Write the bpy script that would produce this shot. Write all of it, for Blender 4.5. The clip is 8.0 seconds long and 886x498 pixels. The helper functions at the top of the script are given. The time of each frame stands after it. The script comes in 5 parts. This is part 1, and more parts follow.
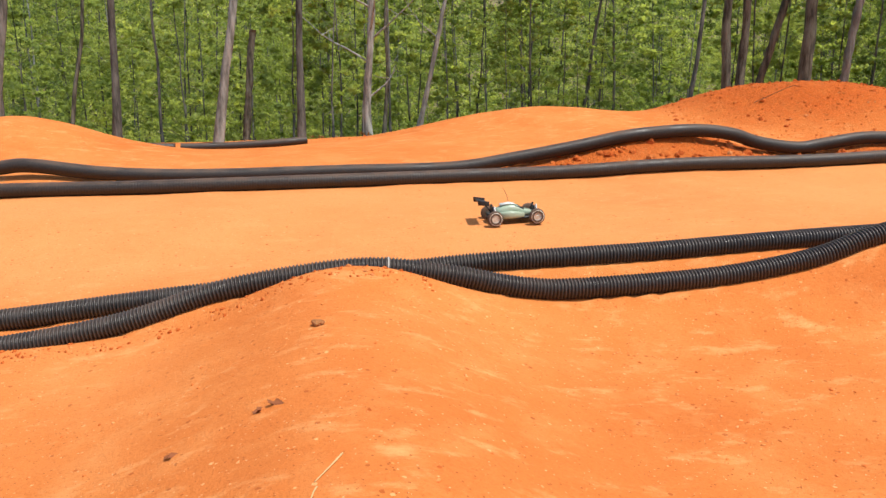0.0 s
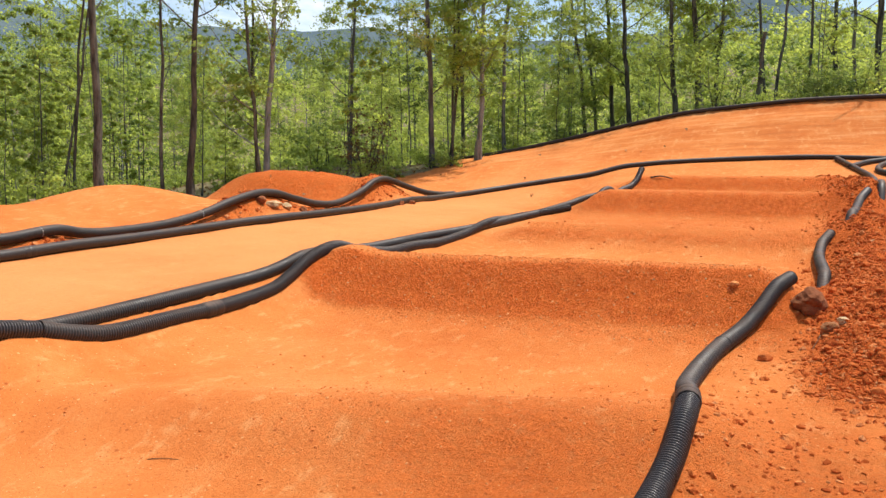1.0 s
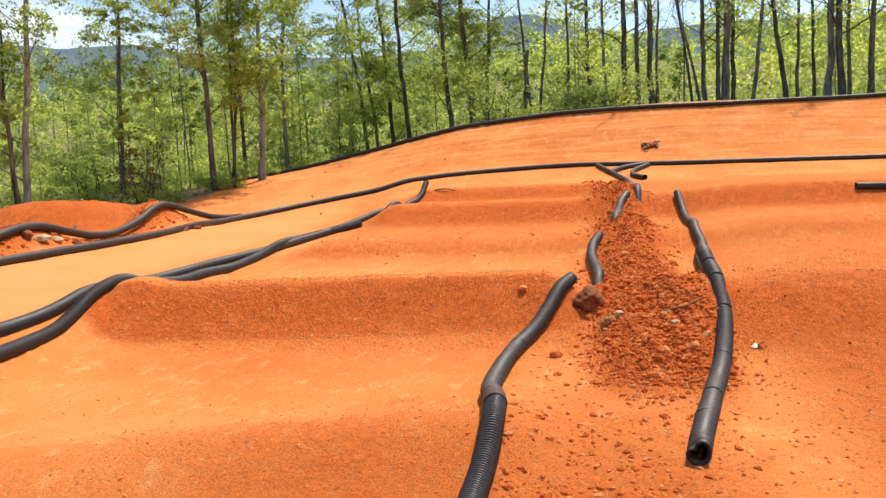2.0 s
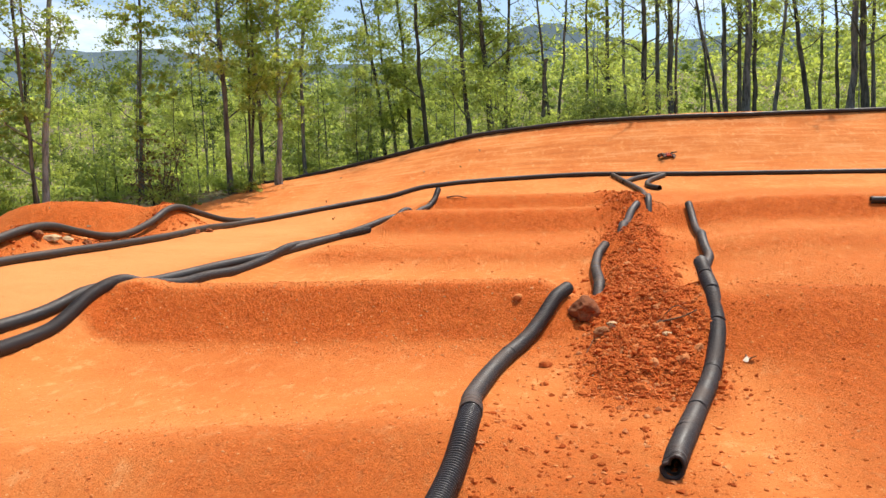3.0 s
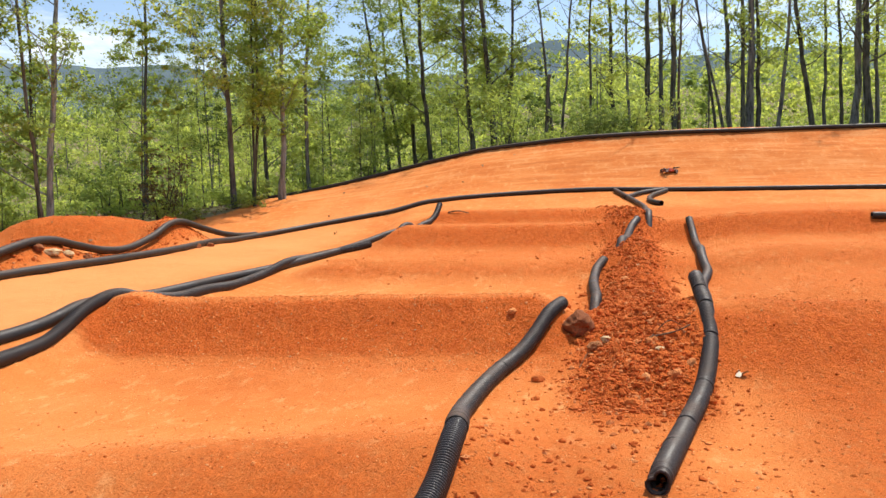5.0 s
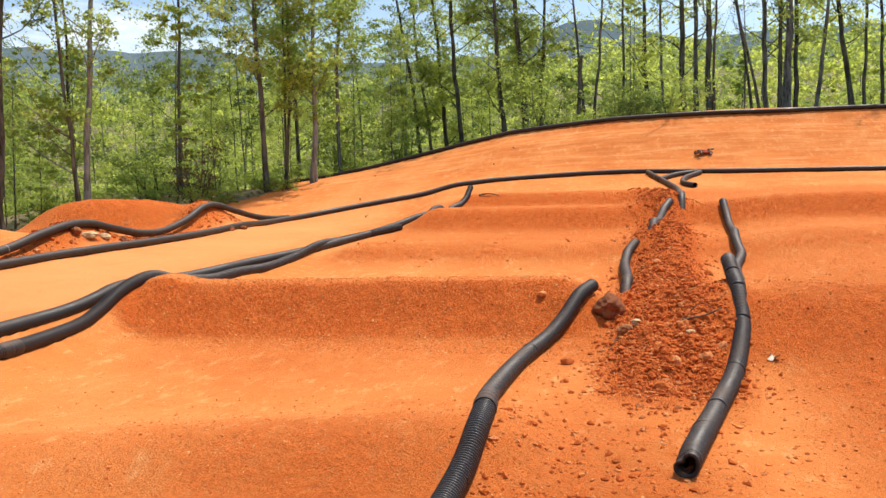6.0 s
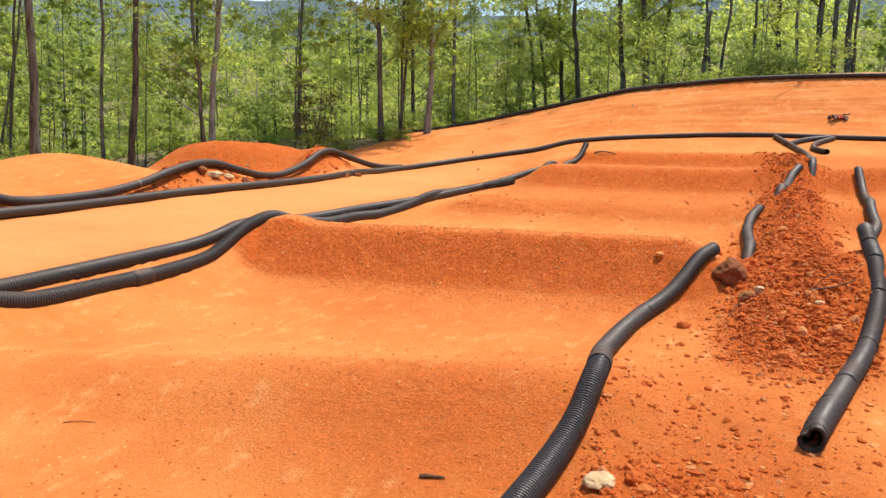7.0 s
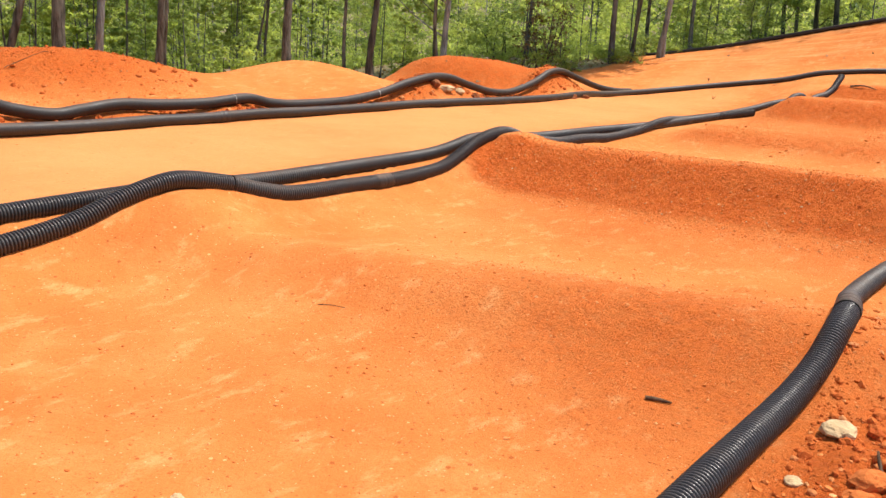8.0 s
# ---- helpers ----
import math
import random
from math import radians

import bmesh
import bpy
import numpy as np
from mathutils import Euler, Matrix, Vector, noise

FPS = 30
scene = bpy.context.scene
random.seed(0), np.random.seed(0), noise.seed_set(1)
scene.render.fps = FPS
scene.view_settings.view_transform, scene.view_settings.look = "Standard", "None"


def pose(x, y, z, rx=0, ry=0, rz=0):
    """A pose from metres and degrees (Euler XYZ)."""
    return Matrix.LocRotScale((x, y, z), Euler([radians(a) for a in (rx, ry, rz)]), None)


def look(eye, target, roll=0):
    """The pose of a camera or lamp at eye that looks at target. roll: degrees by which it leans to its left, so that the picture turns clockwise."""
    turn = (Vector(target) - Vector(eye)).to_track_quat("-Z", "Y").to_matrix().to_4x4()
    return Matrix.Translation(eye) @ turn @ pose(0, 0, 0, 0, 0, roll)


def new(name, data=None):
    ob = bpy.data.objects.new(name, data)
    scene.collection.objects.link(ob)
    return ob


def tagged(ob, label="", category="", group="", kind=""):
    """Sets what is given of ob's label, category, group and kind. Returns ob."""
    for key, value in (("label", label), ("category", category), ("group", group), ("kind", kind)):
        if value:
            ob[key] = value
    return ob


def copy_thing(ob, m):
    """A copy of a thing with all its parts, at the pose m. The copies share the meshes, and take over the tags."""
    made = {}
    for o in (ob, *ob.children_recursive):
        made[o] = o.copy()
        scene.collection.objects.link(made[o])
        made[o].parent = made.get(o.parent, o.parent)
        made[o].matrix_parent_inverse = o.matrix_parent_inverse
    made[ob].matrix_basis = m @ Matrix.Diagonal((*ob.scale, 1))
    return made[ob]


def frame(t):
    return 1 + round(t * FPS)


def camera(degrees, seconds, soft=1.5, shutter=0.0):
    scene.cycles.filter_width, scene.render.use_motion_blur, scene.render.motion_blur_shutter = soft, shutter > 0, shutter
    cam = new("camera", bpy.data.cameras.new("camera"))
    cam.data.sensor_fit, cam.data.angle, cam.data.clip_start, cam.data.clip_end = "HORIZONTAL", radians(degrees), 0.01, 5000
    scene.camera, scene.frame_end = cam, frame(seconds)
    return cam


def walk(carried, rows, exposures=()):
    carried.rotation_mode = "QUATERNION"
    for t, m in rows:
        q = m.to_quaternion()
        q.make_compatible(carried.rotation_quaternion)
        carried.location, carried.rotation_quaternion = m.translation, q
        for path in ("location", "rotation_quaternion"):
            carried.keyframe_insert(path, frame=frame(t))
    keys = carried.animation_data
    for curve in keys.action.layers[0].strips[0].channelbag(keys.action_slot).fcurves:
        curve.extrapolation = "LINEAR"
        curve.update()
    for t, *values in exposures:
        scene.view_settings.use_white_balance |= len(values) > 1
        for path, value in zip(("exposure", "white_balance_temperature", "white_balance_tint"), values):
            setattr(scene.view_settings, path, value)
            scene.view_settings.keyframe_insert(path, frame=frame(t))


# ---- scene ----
cam = camera(57.19, 8.0)
# seconds, place, and turn about x, y and z
PATH = [
    (0.0, -0.303, -0.010, 1.471, 77.10, 0.31, 25.13),
    (0.1, -0.263, 0.025, 1.468, 78.09, 0.18, 17.05),
    (0.2, -0.212, 0.057, 1.469, 78.67, -0.27, 8.80),
    (0.3, -0.170, 0.104, 1.470, 79.49, -0.40, 0.71),
    (0.4, -0.131, 0.127, 1.480, 80.33, -0.34, -5.98),
    (0.5, -0.100, 0.168, 1.476, 80.91, -0.63, -12.46),
    (0.6, -0.097, 0.172, 1.478, 82.15, -0.55, -17.85),
    (0.7, -0.098, 0.172, 1.480, 82.90, -1.15, -23.00),
    (0.8, -0.102, 0.172, 1.482, 83.39, -1.30, -27.75),
    (0.9, -0.115, 0.175, 1.488, 84.10, -0.77, -32.11),
    (1.0, -0.107, 0.188, 1.487, 84.32, -0.39, -34.73),
    (1.2, -0.137, 0.191, 1.500, 84.51, 0.67, -40.03),
    (1.5, -0.160, 0.199, 1.507, 84.91, 1.50, -44.93),
    (2.0, -0.214, 0.198, 1.519, 85.22, 2.11, -49.86),
    (2.2, -0.211, 0.192, 1.523, 85.71, 2.56, -49.28),
    (3.3, -0.004, 0.003, 1.501, 85.75, 0.95, -48.12),
    (3.5, 0.000, -0.000, 1.500, 85.71, 1.36, -48.48),
    (4.0, -0.000, -0.000, 1.513, 86.79, 1.72, -47.77),
    (4.2, 0.005, -0.006, 1.509, 86.99, 1.72, -47.56),
    (5.3, 0.023, -0.045, 1.495, 86.58, 0.81, -47.82),
    (5.5, 0.027, -0.047, 1.495, 86.15, 0.88, -47.35),
    (6.0, 0.023, -0.056, 1.493, 85.71, 1.25, -45.59),
    (6.5, 0.022, -0.035, 1.483, 84.80, 0.34, -44.15),
    (6.8, 0.006, -0.001, 1.461, 83.66, -0.44, -40.97),
    (7.0, -0.010, 0.021, 1.453, 82.61, -1.09, -37.89),
    (7.2, -0.044, 0.033, 1.442, 81.50, -1.85, -34.16),
    (7.5, -0.065, 0.058, 1.448, 80.43, -2.40, -27.28),
    (7.7, -0.091, 0.056, 1.432, 80.60, -2.71, -24.53),
    (7.8, -0.114, 0.065, 1.430, 78.74, -3.00, -23.42),
    (8.0, -0.160, 0.041, 1.423, 76.58, -3.57, -22.51),
]
walk(cam, [(row[0], pose(*row[1:])) for row in PATH], exposures=[(0.0, 0.16), (1.0, 0.25), (1.8, 0.37), (2.2, 0.38), (3.5, 0.27), (6.5, 0.30), (7.5, 0.42), (8.0, 0.44)])

# ---- daylight: high sun ahead, along the jump lane ----
SUN_AZIMUTH, SUN_HEIGHT = 97, 65
sun = new("sun", bpy.data.lights.new("sun", "SUN"))
sun.data.energy, sun.data.angle, sun.data.color = 4.1, radians(0.6), (1.0, 0.95, 0.86)
sun_way = Vector((math.sin(radians(SUN_AZIMUTH)) * math.cos(radians(SUN_HEIGHT)), math.cos(radians(SUN_AZIMUTH)) * math.cos(radians(SUN_HEIGHT)), math.sin(radians(SUN_HEIGHT))))
sun.matrix_world = look(tuple(sun_way * 50), (0, 0, 0))

world = bpy.data.worlds.new("world")
scene.world = world
world.use_nodes = True
wn, wl = world.node_tree.nodes, world.node_tree.links
sky = wn.new("ShaderNodeTexSky")
sky.sky_type, sky.sun_disc = "NISHITA", False
sky.sun_elevation, sky.sun_rotation = radians(SUN_HEIGHT), radians(SUN_AZIMUTH)
coords = wn.new("ShaderNodeTexCoord")
stretch = wn.new("ShaderNodeMapping")
stretch.inputs["Scale"].default_value = (2.2, 2.2, 7.0)
cloud = wn.new("ShaderNodeTexNoise")
cloud.inputs["Scale"].default_value, cloud.inputs["Detail"].default_value, cloud.inputs["Roughness"].default_value = 1.6, 8, 0.62
cloud_ramp = wn.new("ShaderNodeValToRGB")
cloud_ramp.color_ramp.elements[0].position, cloud_ramp.color_ramp.elements[1].position = 0.52, 0.72
cloud_mix = wn.new("ShaderNodeMix")
cloud_mix.data_type = "RGBA"
cloud_mix.inputs[7].default_value = (7.5, 7.7, 7.9, 1)
wl.new(coords.outputs["Generated"], stretch.inputs["Vector"])
wl.new(stretch.outputs["Vector"], cloud.inputs["Vector"])
wl.new(cloud.outputs["Fac"], cloud_ramp.inputs["Fac"])
wl.new(cloud_ramp.outputs["Color"], cloud_mix.inputs[0])
wl.new(sky.outputs["Color"], cloud_mix.inputs[6])
wl.new(cloud_mix.outputs[2], wn["Background"].inputs["Color"])
wn["Background"].inputs["Strength"].default_value = 0.15

# ---- materials ----
def material(name, rough=0.9, spec=0.3):
    m = bpy.data.materials.new(name)
    m.use_nodes = True
    b = m.node_tree.nodes["Principled BSDF"]
    b.inputs["Roughness"].default_value = rough
    b.inputs["Specular IOR Level"].default_value = spec
    return m, m.node_tree.nodes, m.node_tree.links, b


def noise_node(n, l, scale, detail=4.0, rough=0.6, vector=None):
    t = n.new("ShaderNodeTexNoise")
    t.inputs["Scale"].default_value, t.inputs["Detail"].default_value, t.inputs["Roughness"].default_value = scale, detail, rough
    if vector is None:
        c = n.new("ShaderNodeTexCoord")
        vector = c.outputs["Object"]
    l.new(vector, t.inputs["Vector"])
    return t.outputs["Fac"]


def ramp_node(n, l, fac, *stops):
    r = n.new("ShaderNodeValToRGB")
    e = r.color_ramp.elements
    while len(e) < len(stops):
        e.new(0.5)
    for k, (at, colour) in zip(e, stops):
        k.position = at
        k.color = (*colour, 1) if len(colour) == 3 else colour
    l.new(fac, r.inputs["Fac"])
    return r.outputs["Color"]


def mix_node(n, l, fac, a, b, how="MIX"):
    m = n.new("ShaderNodeMix")
    m.data_type, m.blend_type = "RGBA", how
    for socket, value in ((0, fac), (6, a), (7, b)):
        if hasattr(value, "links"):
            l.new(value, m.inputs[socket])
        elif isinstance(value, tuple):
            m.inputs[socket].default_value = (*value, 1)
        else:
            m.inputs[socket].default_value = value
    return m.outputs[2]


def math_node(n, l, how, a, b=0.0):
    m = n.new("ShaderNodeMath")
    m.operation = how
    for k, value in enumerate((a, b)):
        if hasattr(value, "links"):
            l.new(value, m.inputs[k])
        else:
            m.inputs[k].default_value = value
    return m.outputs[0]


def bump_node(n, l, b, height, strength, distance):
    k = n.new("ShaderNodeBump")
    k.inputs["Strength"].default_value, k.inputs["Distance"].default_value = strength, distance
    l.new(height, k.inputs["Height"])
    l.new(k.outputs["Normal"], b.inputs["Normal"])


def soil_material():
    """Red clay: pale and packed in the lanes, dark and crumbly where loose, leaf litter under the trees."""
    m, n, l, b = material("red_clay", 0.95, 0.12)
    loose = n.new("ShaderNodeAttribute")
    loose.attribute_name = "loose"
    litter = n.new("ShaderNodeAttribute")
    litter.attribute_name = "litter"
    broad, mid, fine, grit = (noise_node(n, l, s, d, r) for s, d, r in ((0.7, 5, 0.6), (3.5, 6, 0.65), (17, 7, 0.75), (140, 3, 0.7)))
    dusty = n.new("ShaderNodeAttribute")
    dusty.attribute_name = "dusty"
    packed = ramp_node(n, l, broad, (0.30, (0.58, 0.150, 0.031)), (0.52, (0.66, 0.200, 0.047)), (0.74, (0.73, 0.255, 0.072)))
    packed = mix_node(n, l, ramp_node(n, l, mid, (0.50, (0, 0, 0)), (0.72, (0.6, 0.6, 0.6))), packed, (0.74, 0.29, 0.088))
    # pale scuffs along the lane
    c = n.new("ShaderNodeTexCoord")
    turn = n.new("ShaderNodeMapping")
    turn.vector_type = "TEXTURE"
    turn.inputs["Rotation"].default_value = (0, 0, radians(32.6))
    turn.inputs["Scale"].default_value = (0.75, 0.36, 1)
    l.new(c.outputs["Object"], turn.inputs["Vector"])
    scuff = noise_node(n, l, 3.0, 7, 0.66, turn.outputs["Vector"])
    packed = mix_node(n, l, ramp_node(n, l, scuff, (0.55, (0, 0, 0)), (0.74, (0.62, 0.62, 0.62))), packed, (0.84, 0.44, 0.17))
    # tyre streaks swept round the banked turn
    swept = n.new("ShaderNodeAttribute")
    swept.attribute_name = "swept"
    sweep_turn = n.new("ShaderNodeMapping")
    sweep_turn.vector_type = "TEXTURE"
    sweep_turn.inputs["Rotation"].default_value = (0, 0, radians(36))
    sweep_turn.inputs["Scale"].default_value = (0.22, 2.2, 1)
    l.new(c.outputs["Object"], sweep_turn.inputs["Vector"])
    streak = noise_node(n, l, 1.2, 6, 0.68, sweep_turn.outputs["Vector"])
    packed = mix_node(n, l, math_node(n, l, "MULTIPLY", swept.outputs["Fac"], ramp_node(n, l, streak, (0.50, (0, 0, 0)), (0.68, (0.45, 0.45, 0.45)))), packed, (0.84, 0.45, 0.19))
    packed = mix_node(n, l, math_node(n, l, "MULTIPLY", swept.outputs["Fac"], ramp_node(n, l, streak, (0.34, (0.5, 0.5, 0.5)), (0.47, (0, 0, 0)))), packed, (0.47, 0.115, 0.026))
    film = math_node(n, l, "MULTIPLY", dusty.outputs["Fac"], math_node(n, l, "ADD", 0.30, math_node(n, l, "MULTIPLY", broad, 0.85)))
    packed = mix_node(n, l, film, packed, (0.76, 0.298, 0.100))
    crumb = ramp_node(n, l, fine, (0.30, (0.50, 0.084, 0.013)), (0.52, (0.67, 0.140, 0.022)), (0.75, (0.76, 0.205, 0.042)))
    patch = math_node(n, l, "ADD", loose.outputs["Fac"], math_node(n, l, "ADD", math_node(n, l, "MULTIPLY", math_node(n, l, "SUBTRACT", mid, 0.5), 0.8), math_node(n, l, "MULTIPLY", math_node(n, l, "SUBTRACT", fine, 0.5), 1.1)))
    clay = mix_node(n, l, ramp_node(n, l, patch, (0.15, (0, 0, 0)), (0.75, (1, 1, 1))), packed, crumb)
    clay = mix_node(n, l, ramp_node(n, l, grit, (0.60, (0, 0, 0)), (0.72, (0.45, 0.45, 0.45))), clay, (0.30, 0.065, 0.018))
    crumbs = noise_node(n, l, 62, 3, 0.62)
    how_much = math_node(n, l, "ADD", 0.24, math_node(n, l, "MULTIPLY", loose.outputs["Fac"], 0.50))
    dark_bits = math_node(n, l, "MULTIPLY", ramp_node(n, l, crumbs, (0.36, (0.75, 0.75, 0.75)), (0.45, (0, 0, 0))), how_much)
    pale_bits = math_node(n, l, "MULTIPLY", ramp_node(n, l, crumbs, (0.57, (0, 0, 0)), (0.65, (0.75, 0.75, 0.75))), 0.24)
    clay = mix_node(n, l, dark_bits, clay, (0.40, 0.075, 0.015))
    clay = mix_node(n, l, pale_bits, clay, (0.75, 0.27, 0.08))
    for scale, share, tone in ((95, 0.90, (0.33, 0.070, 0.016)), (110, 0.945, (0.82, 0.45, 0.21)), (38, 0.955, (0.40, 0.085, 0.018)), (47, 0.97, (0.82, 0.42, 0.17))):
        cell = n.new("ShaderNodeTexVoronoi")
        cell.inputs["Scale"].default_value = scale
        where = n.new("ShaderNodeTexCoord")
        l.new(where.outputs["Object"], cell.inputs["Vector"])
        pick = n.new("ShaderNodeSeparateColor")
        l.new(cell.outputs["Color"], pick.inputs[0])
        speck = math_node(n, l, "MULTIPLY", math_node(n, l, "LESS_THAN", cell.outputs["Distance"], math_node(n, l, "MULTIPLY", pick.outputs[1], 0.42)), math_node(n, l, "GREATER_THAN", pick.outputs[0], share))
        much = 0.75 if tone[0] < 0.5 else math_node(n, l, "SUBTRACT", 0.75, math_node(n, l, "MULTIPLY", loose.outputs["Fac"], 0.6))
        clay = mix_node(n, l, math_node(n, l, "MULTIPLY", speck, much), clay, tone)
    brown = ramp_node(n, l, fine, (0.3, (0.09, 0.07, 0.035)), (0.5, (0.20, 0.155, 0.08)), (0.72, (0.36, 0.28, 0.16)))
    green = mix_node(n, l, ramp_node(n, l, mid, (0.46, (0, 0, 0)), (0.62, (0.45, 0.45, 0.45))), brown, (0.15, 0.19, 0.05))
    edge = math_node(n, l, "ADD", litter.outputs["Fac"], math_node(n, l, "MULTIPLY", math_node(n, l, "SUBTRACT", mid, 0.5), 0.8))
    l.new(mix_node(n, l, ramp_node(n, l, edge, (0.4, (0, 0, 0)), (0.6, (1, 1, 1))), clay, green), b.inputs["Base Color"])
    rough = math_node(n, l, "ADD", math_node(n, l, "MULTIPLY", fine, math_node(n, l, "ADD", math_node(n, l, "MULTIPLY", loose.outputs["Fac"], 2.6), 0.26)), math_node(n, l, "ADD", math_node(n, l, "MULTIPLY", grit, 0.14), math_node(n, l, "MULTIPLY", crumbs, math_node(n, l, "ADD", 0.12, math_node(n, l, "MULTIPLY", loose.outputs["Fac"], 0.5)))))
    bump_node(n, l, b, math_node(n, l, "ADD", rough, math_node(n, l, "MULTIPLY", mid, 0.35)), 0.8, 0.038)
    return m


def rock_material(name, dark, light):
    m, n, l, b = material(name, 0.9, 0.25)
    a, f = noise_node(n, l, 9, 6, 0.65), noise_node(n, l, 60, 4, 0.7)
    info = n.new("ShaderNodeNewGeometry")
    base = ramp_node(n, l, a, (0.32, dark), (0.68, light))
    base = mix_node(n, l, math_node(n, l, "MULTIPLY", info.outputs["Random Per Island"], 0.25), base, tuple(0.75 * k for k in dark))
    l.new(base, b.inputs["Base Color"])
    bump_node(n, l, b, math_node(n, l, "ADD", a, math_node(n, l, "MULTIPLY", f, 0.4)), 0.8, 0.02)
    return m


def clod_material(name, tones, grain):
    """Crumbs of the same red clay, from fresh and dark to dry and pale."""
    m, n, l, b = material(name, 0.95, 0.1)
    info = n.new("ShaderNodeNewGeometry")
    f = noise_node(n, l, 45, 4, 0.7)
    base = ramp_node(n, l, info.outputs["Random Per Island"], *zip((0.0, 0.40, 0.85, 1.0), tones))
    l.new(mix_node(n, l, math_node(n, l, "MULTIPLY", f, 0.5), base, grain), b.inputs["Base Color"])
    bump_node(n, l, b, f, 0.9, 0.012)
    return m


def pipe_material(name="black_plastic", dust=0.55, gloss=0.36, shine=0.42):
    """Black polyethylene, scuffed and dusted with clay where it faces up; rib sheen and groove shade are painted in."""
    m, n, l, b = material(name, 0.4, shine)
    a, f = noise_node(n, l, 5, 6, 0.65), noise_node(n, l, 70, 4, 0.6)
    g = n.new("ShaderNodeNewGeometry")
    part_xyz = n.new("ShaderNodeSeparateXYZ")
    l.new(g.outputs["Normal"], part_xyz.inputs[0])
    up = math_node(n, l, "MULTIPLY", math_node(n, l, "MAXIMUM", part_xyz.outputs[2], 0.0), a)
    ridge_mask = n.new("ShaderNodeAttribute")
    ridge_mask.attribute_name = "ridge"
    black = ramp_node(n, l, f, (0.3, (0.014, 0.011, 0.009)), (0.7, (0.034, 0.026, 0.021)))
    dusty = mix_node(n, l, ramp_node(n, l, up, (0.26, (0.02, 0.02, 0.02)), (0.62, (dust, dust, dust))), black, (0.21, 0.120, 0.075))
    # rib tops painted grey for sheen, grooves painted black for shade
    rib_shading = mix_node(n, l, ramp_node(n, l, ridge_mask.outputs["Fac"], (0.50, (0, 0, 0)), (0.97, (0.50, 0.50, 0.50))), dusty, (0.088, 0.074, 0.066))
    l.new(mix_node(n, l, ramp_node(n, l, ridge_mask.outputs["Fac"], (0.05, (0.75, 0.75, 0.75)), (0.45, (0, 0, 0))), rib_shading, (0.009, 0.007, 0.006)), b.inputs["Base Color"])
    l.new(ramp_node(n, l, a, (0.3, (gloss, gloss, gloss)), (0.7, (2 * gloss, 2 * gloss, 2 * gloss))), b.inputs["Roughness"])
    bump_node(n, l, b, math_node(n, l, "ADD", f, math_node(n, l, "MULTIPLY", a, 1.5)), 0.35, 0.006)
    return m


def bark_material(name, dark, light):
    m, n, l, b = material(name, 0.92, 0.15)
    c = n.new("ShaderNodeTexCoord")
    k = n.new("ShaderNodeMapping")
    k.inputs["Scale"].default_value = (14, 14, 2.2)
    l.new(c.outputs["Object"], k.inputs["Vector"])
    a, f = noise_node(n, l, 1.0, 6, 0.7, k.outputs["Vector"]), noise_node(n, l, 1.3, 3, 0.5)
    info = n.new("ShaderNodeObjectInfo")
    base = ramp_node(n, l, a, (0.40, dark), (0.60, light))
    base = mix_node(n, l, math_node(n, l, "MULTIPLY", info.outputs["Random"], 0.6), base, tuple(0.6 * q for q in dark))
    base = mix_node(n, l, ramp_node(n, l, f, (0.5, (0, 0, 0)), (0.7, (0.5, 0.5, 0.5))), base, tuple(1.25 * q for q in light))
    l.new(base, b.inputs["Base Color"])
    bump_node(n, l, b, a, 0.9, 0.03)
    return m


def leaf_material(name, dark, light, glow=0.55):
    """Young spring leaves that let the sun through."""
    m, n, l, b = material(name, 0.55, 0.25)
    g = n.new("ShaderNodeNewGeometry")
    info = n.new("ShaderNodeObjectInfo")
    broad = noise_node(n, l, 0.55, 3, 0.6)
    tone = math_node(n, l, "ADD", math_node(n, l, "MULTIPLY", g.outputs["Random Per Island"], 0.35), math_node(n, l, "MULTIPLY", broad, 0.85))
    colour = ramp_node(n, l, tone, (0.30, dark), (0.85, light))
    colour = mix_node(n, l, math_node(n, l, "MULTIPLY", info.outputs["Random"], 0.8), colour, tuple(0.5 * (p + q) * k for p, q, k in zip(dark, light, (0.50, 0.60, 0.55))))
    l.new(colour, b.inputs["Base Color"])
    thin = n.new("ShaderNodeBsdfTranslucent")
    l.new(mix_node(n, l, 1.0, colour, (1.2, 1.12, 0.6), "MULTIPLY"), thin.inputs["Color"])
    both = n.new("ShaderNodeMixShader")
    both.inputs[0].default_value = glow
    l.new(b.outputs[0], both.inputs[1])
    l.new(thin.outputs[0], both.inputs[2])
    l.new(both.outputs[0], n["Material Output"].inputs["Surface"])
    return m


def plain_material(name, colour, rough=0.5, spec=0.4, metal=0.0):
    m, n, l, b = material(name, rough, spec)
    a = noise_node(n, l, 40, 4, 0.6)
    l.new(mix_node(n, l, ramp_node(n, l, a, (0.45, (0, 0, 0)), (0.75, (0.5, 0.5, 0.5))), colour, tuple(0.6 * k + 0.03 for k in colour)), b.inputs["Base Color"])
    b.inputs["Metallic"].default_value = metal
    return m


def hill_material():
    """Wooded mountainside; the blue haze of distance is put into its base colour."""
    m, n, l, b = material("haze_tinted_hillside", 1.0, 0.0)
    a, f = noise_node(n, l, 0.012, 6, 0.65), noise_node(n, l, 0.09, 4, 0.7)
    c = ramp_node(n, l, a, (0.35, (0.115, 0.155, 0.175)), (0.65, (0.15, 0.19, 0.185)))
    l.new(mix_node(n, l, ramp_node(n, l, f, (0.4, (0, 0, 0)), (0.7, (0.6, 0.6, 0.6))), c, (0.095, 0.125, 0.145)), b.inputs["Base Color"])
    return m


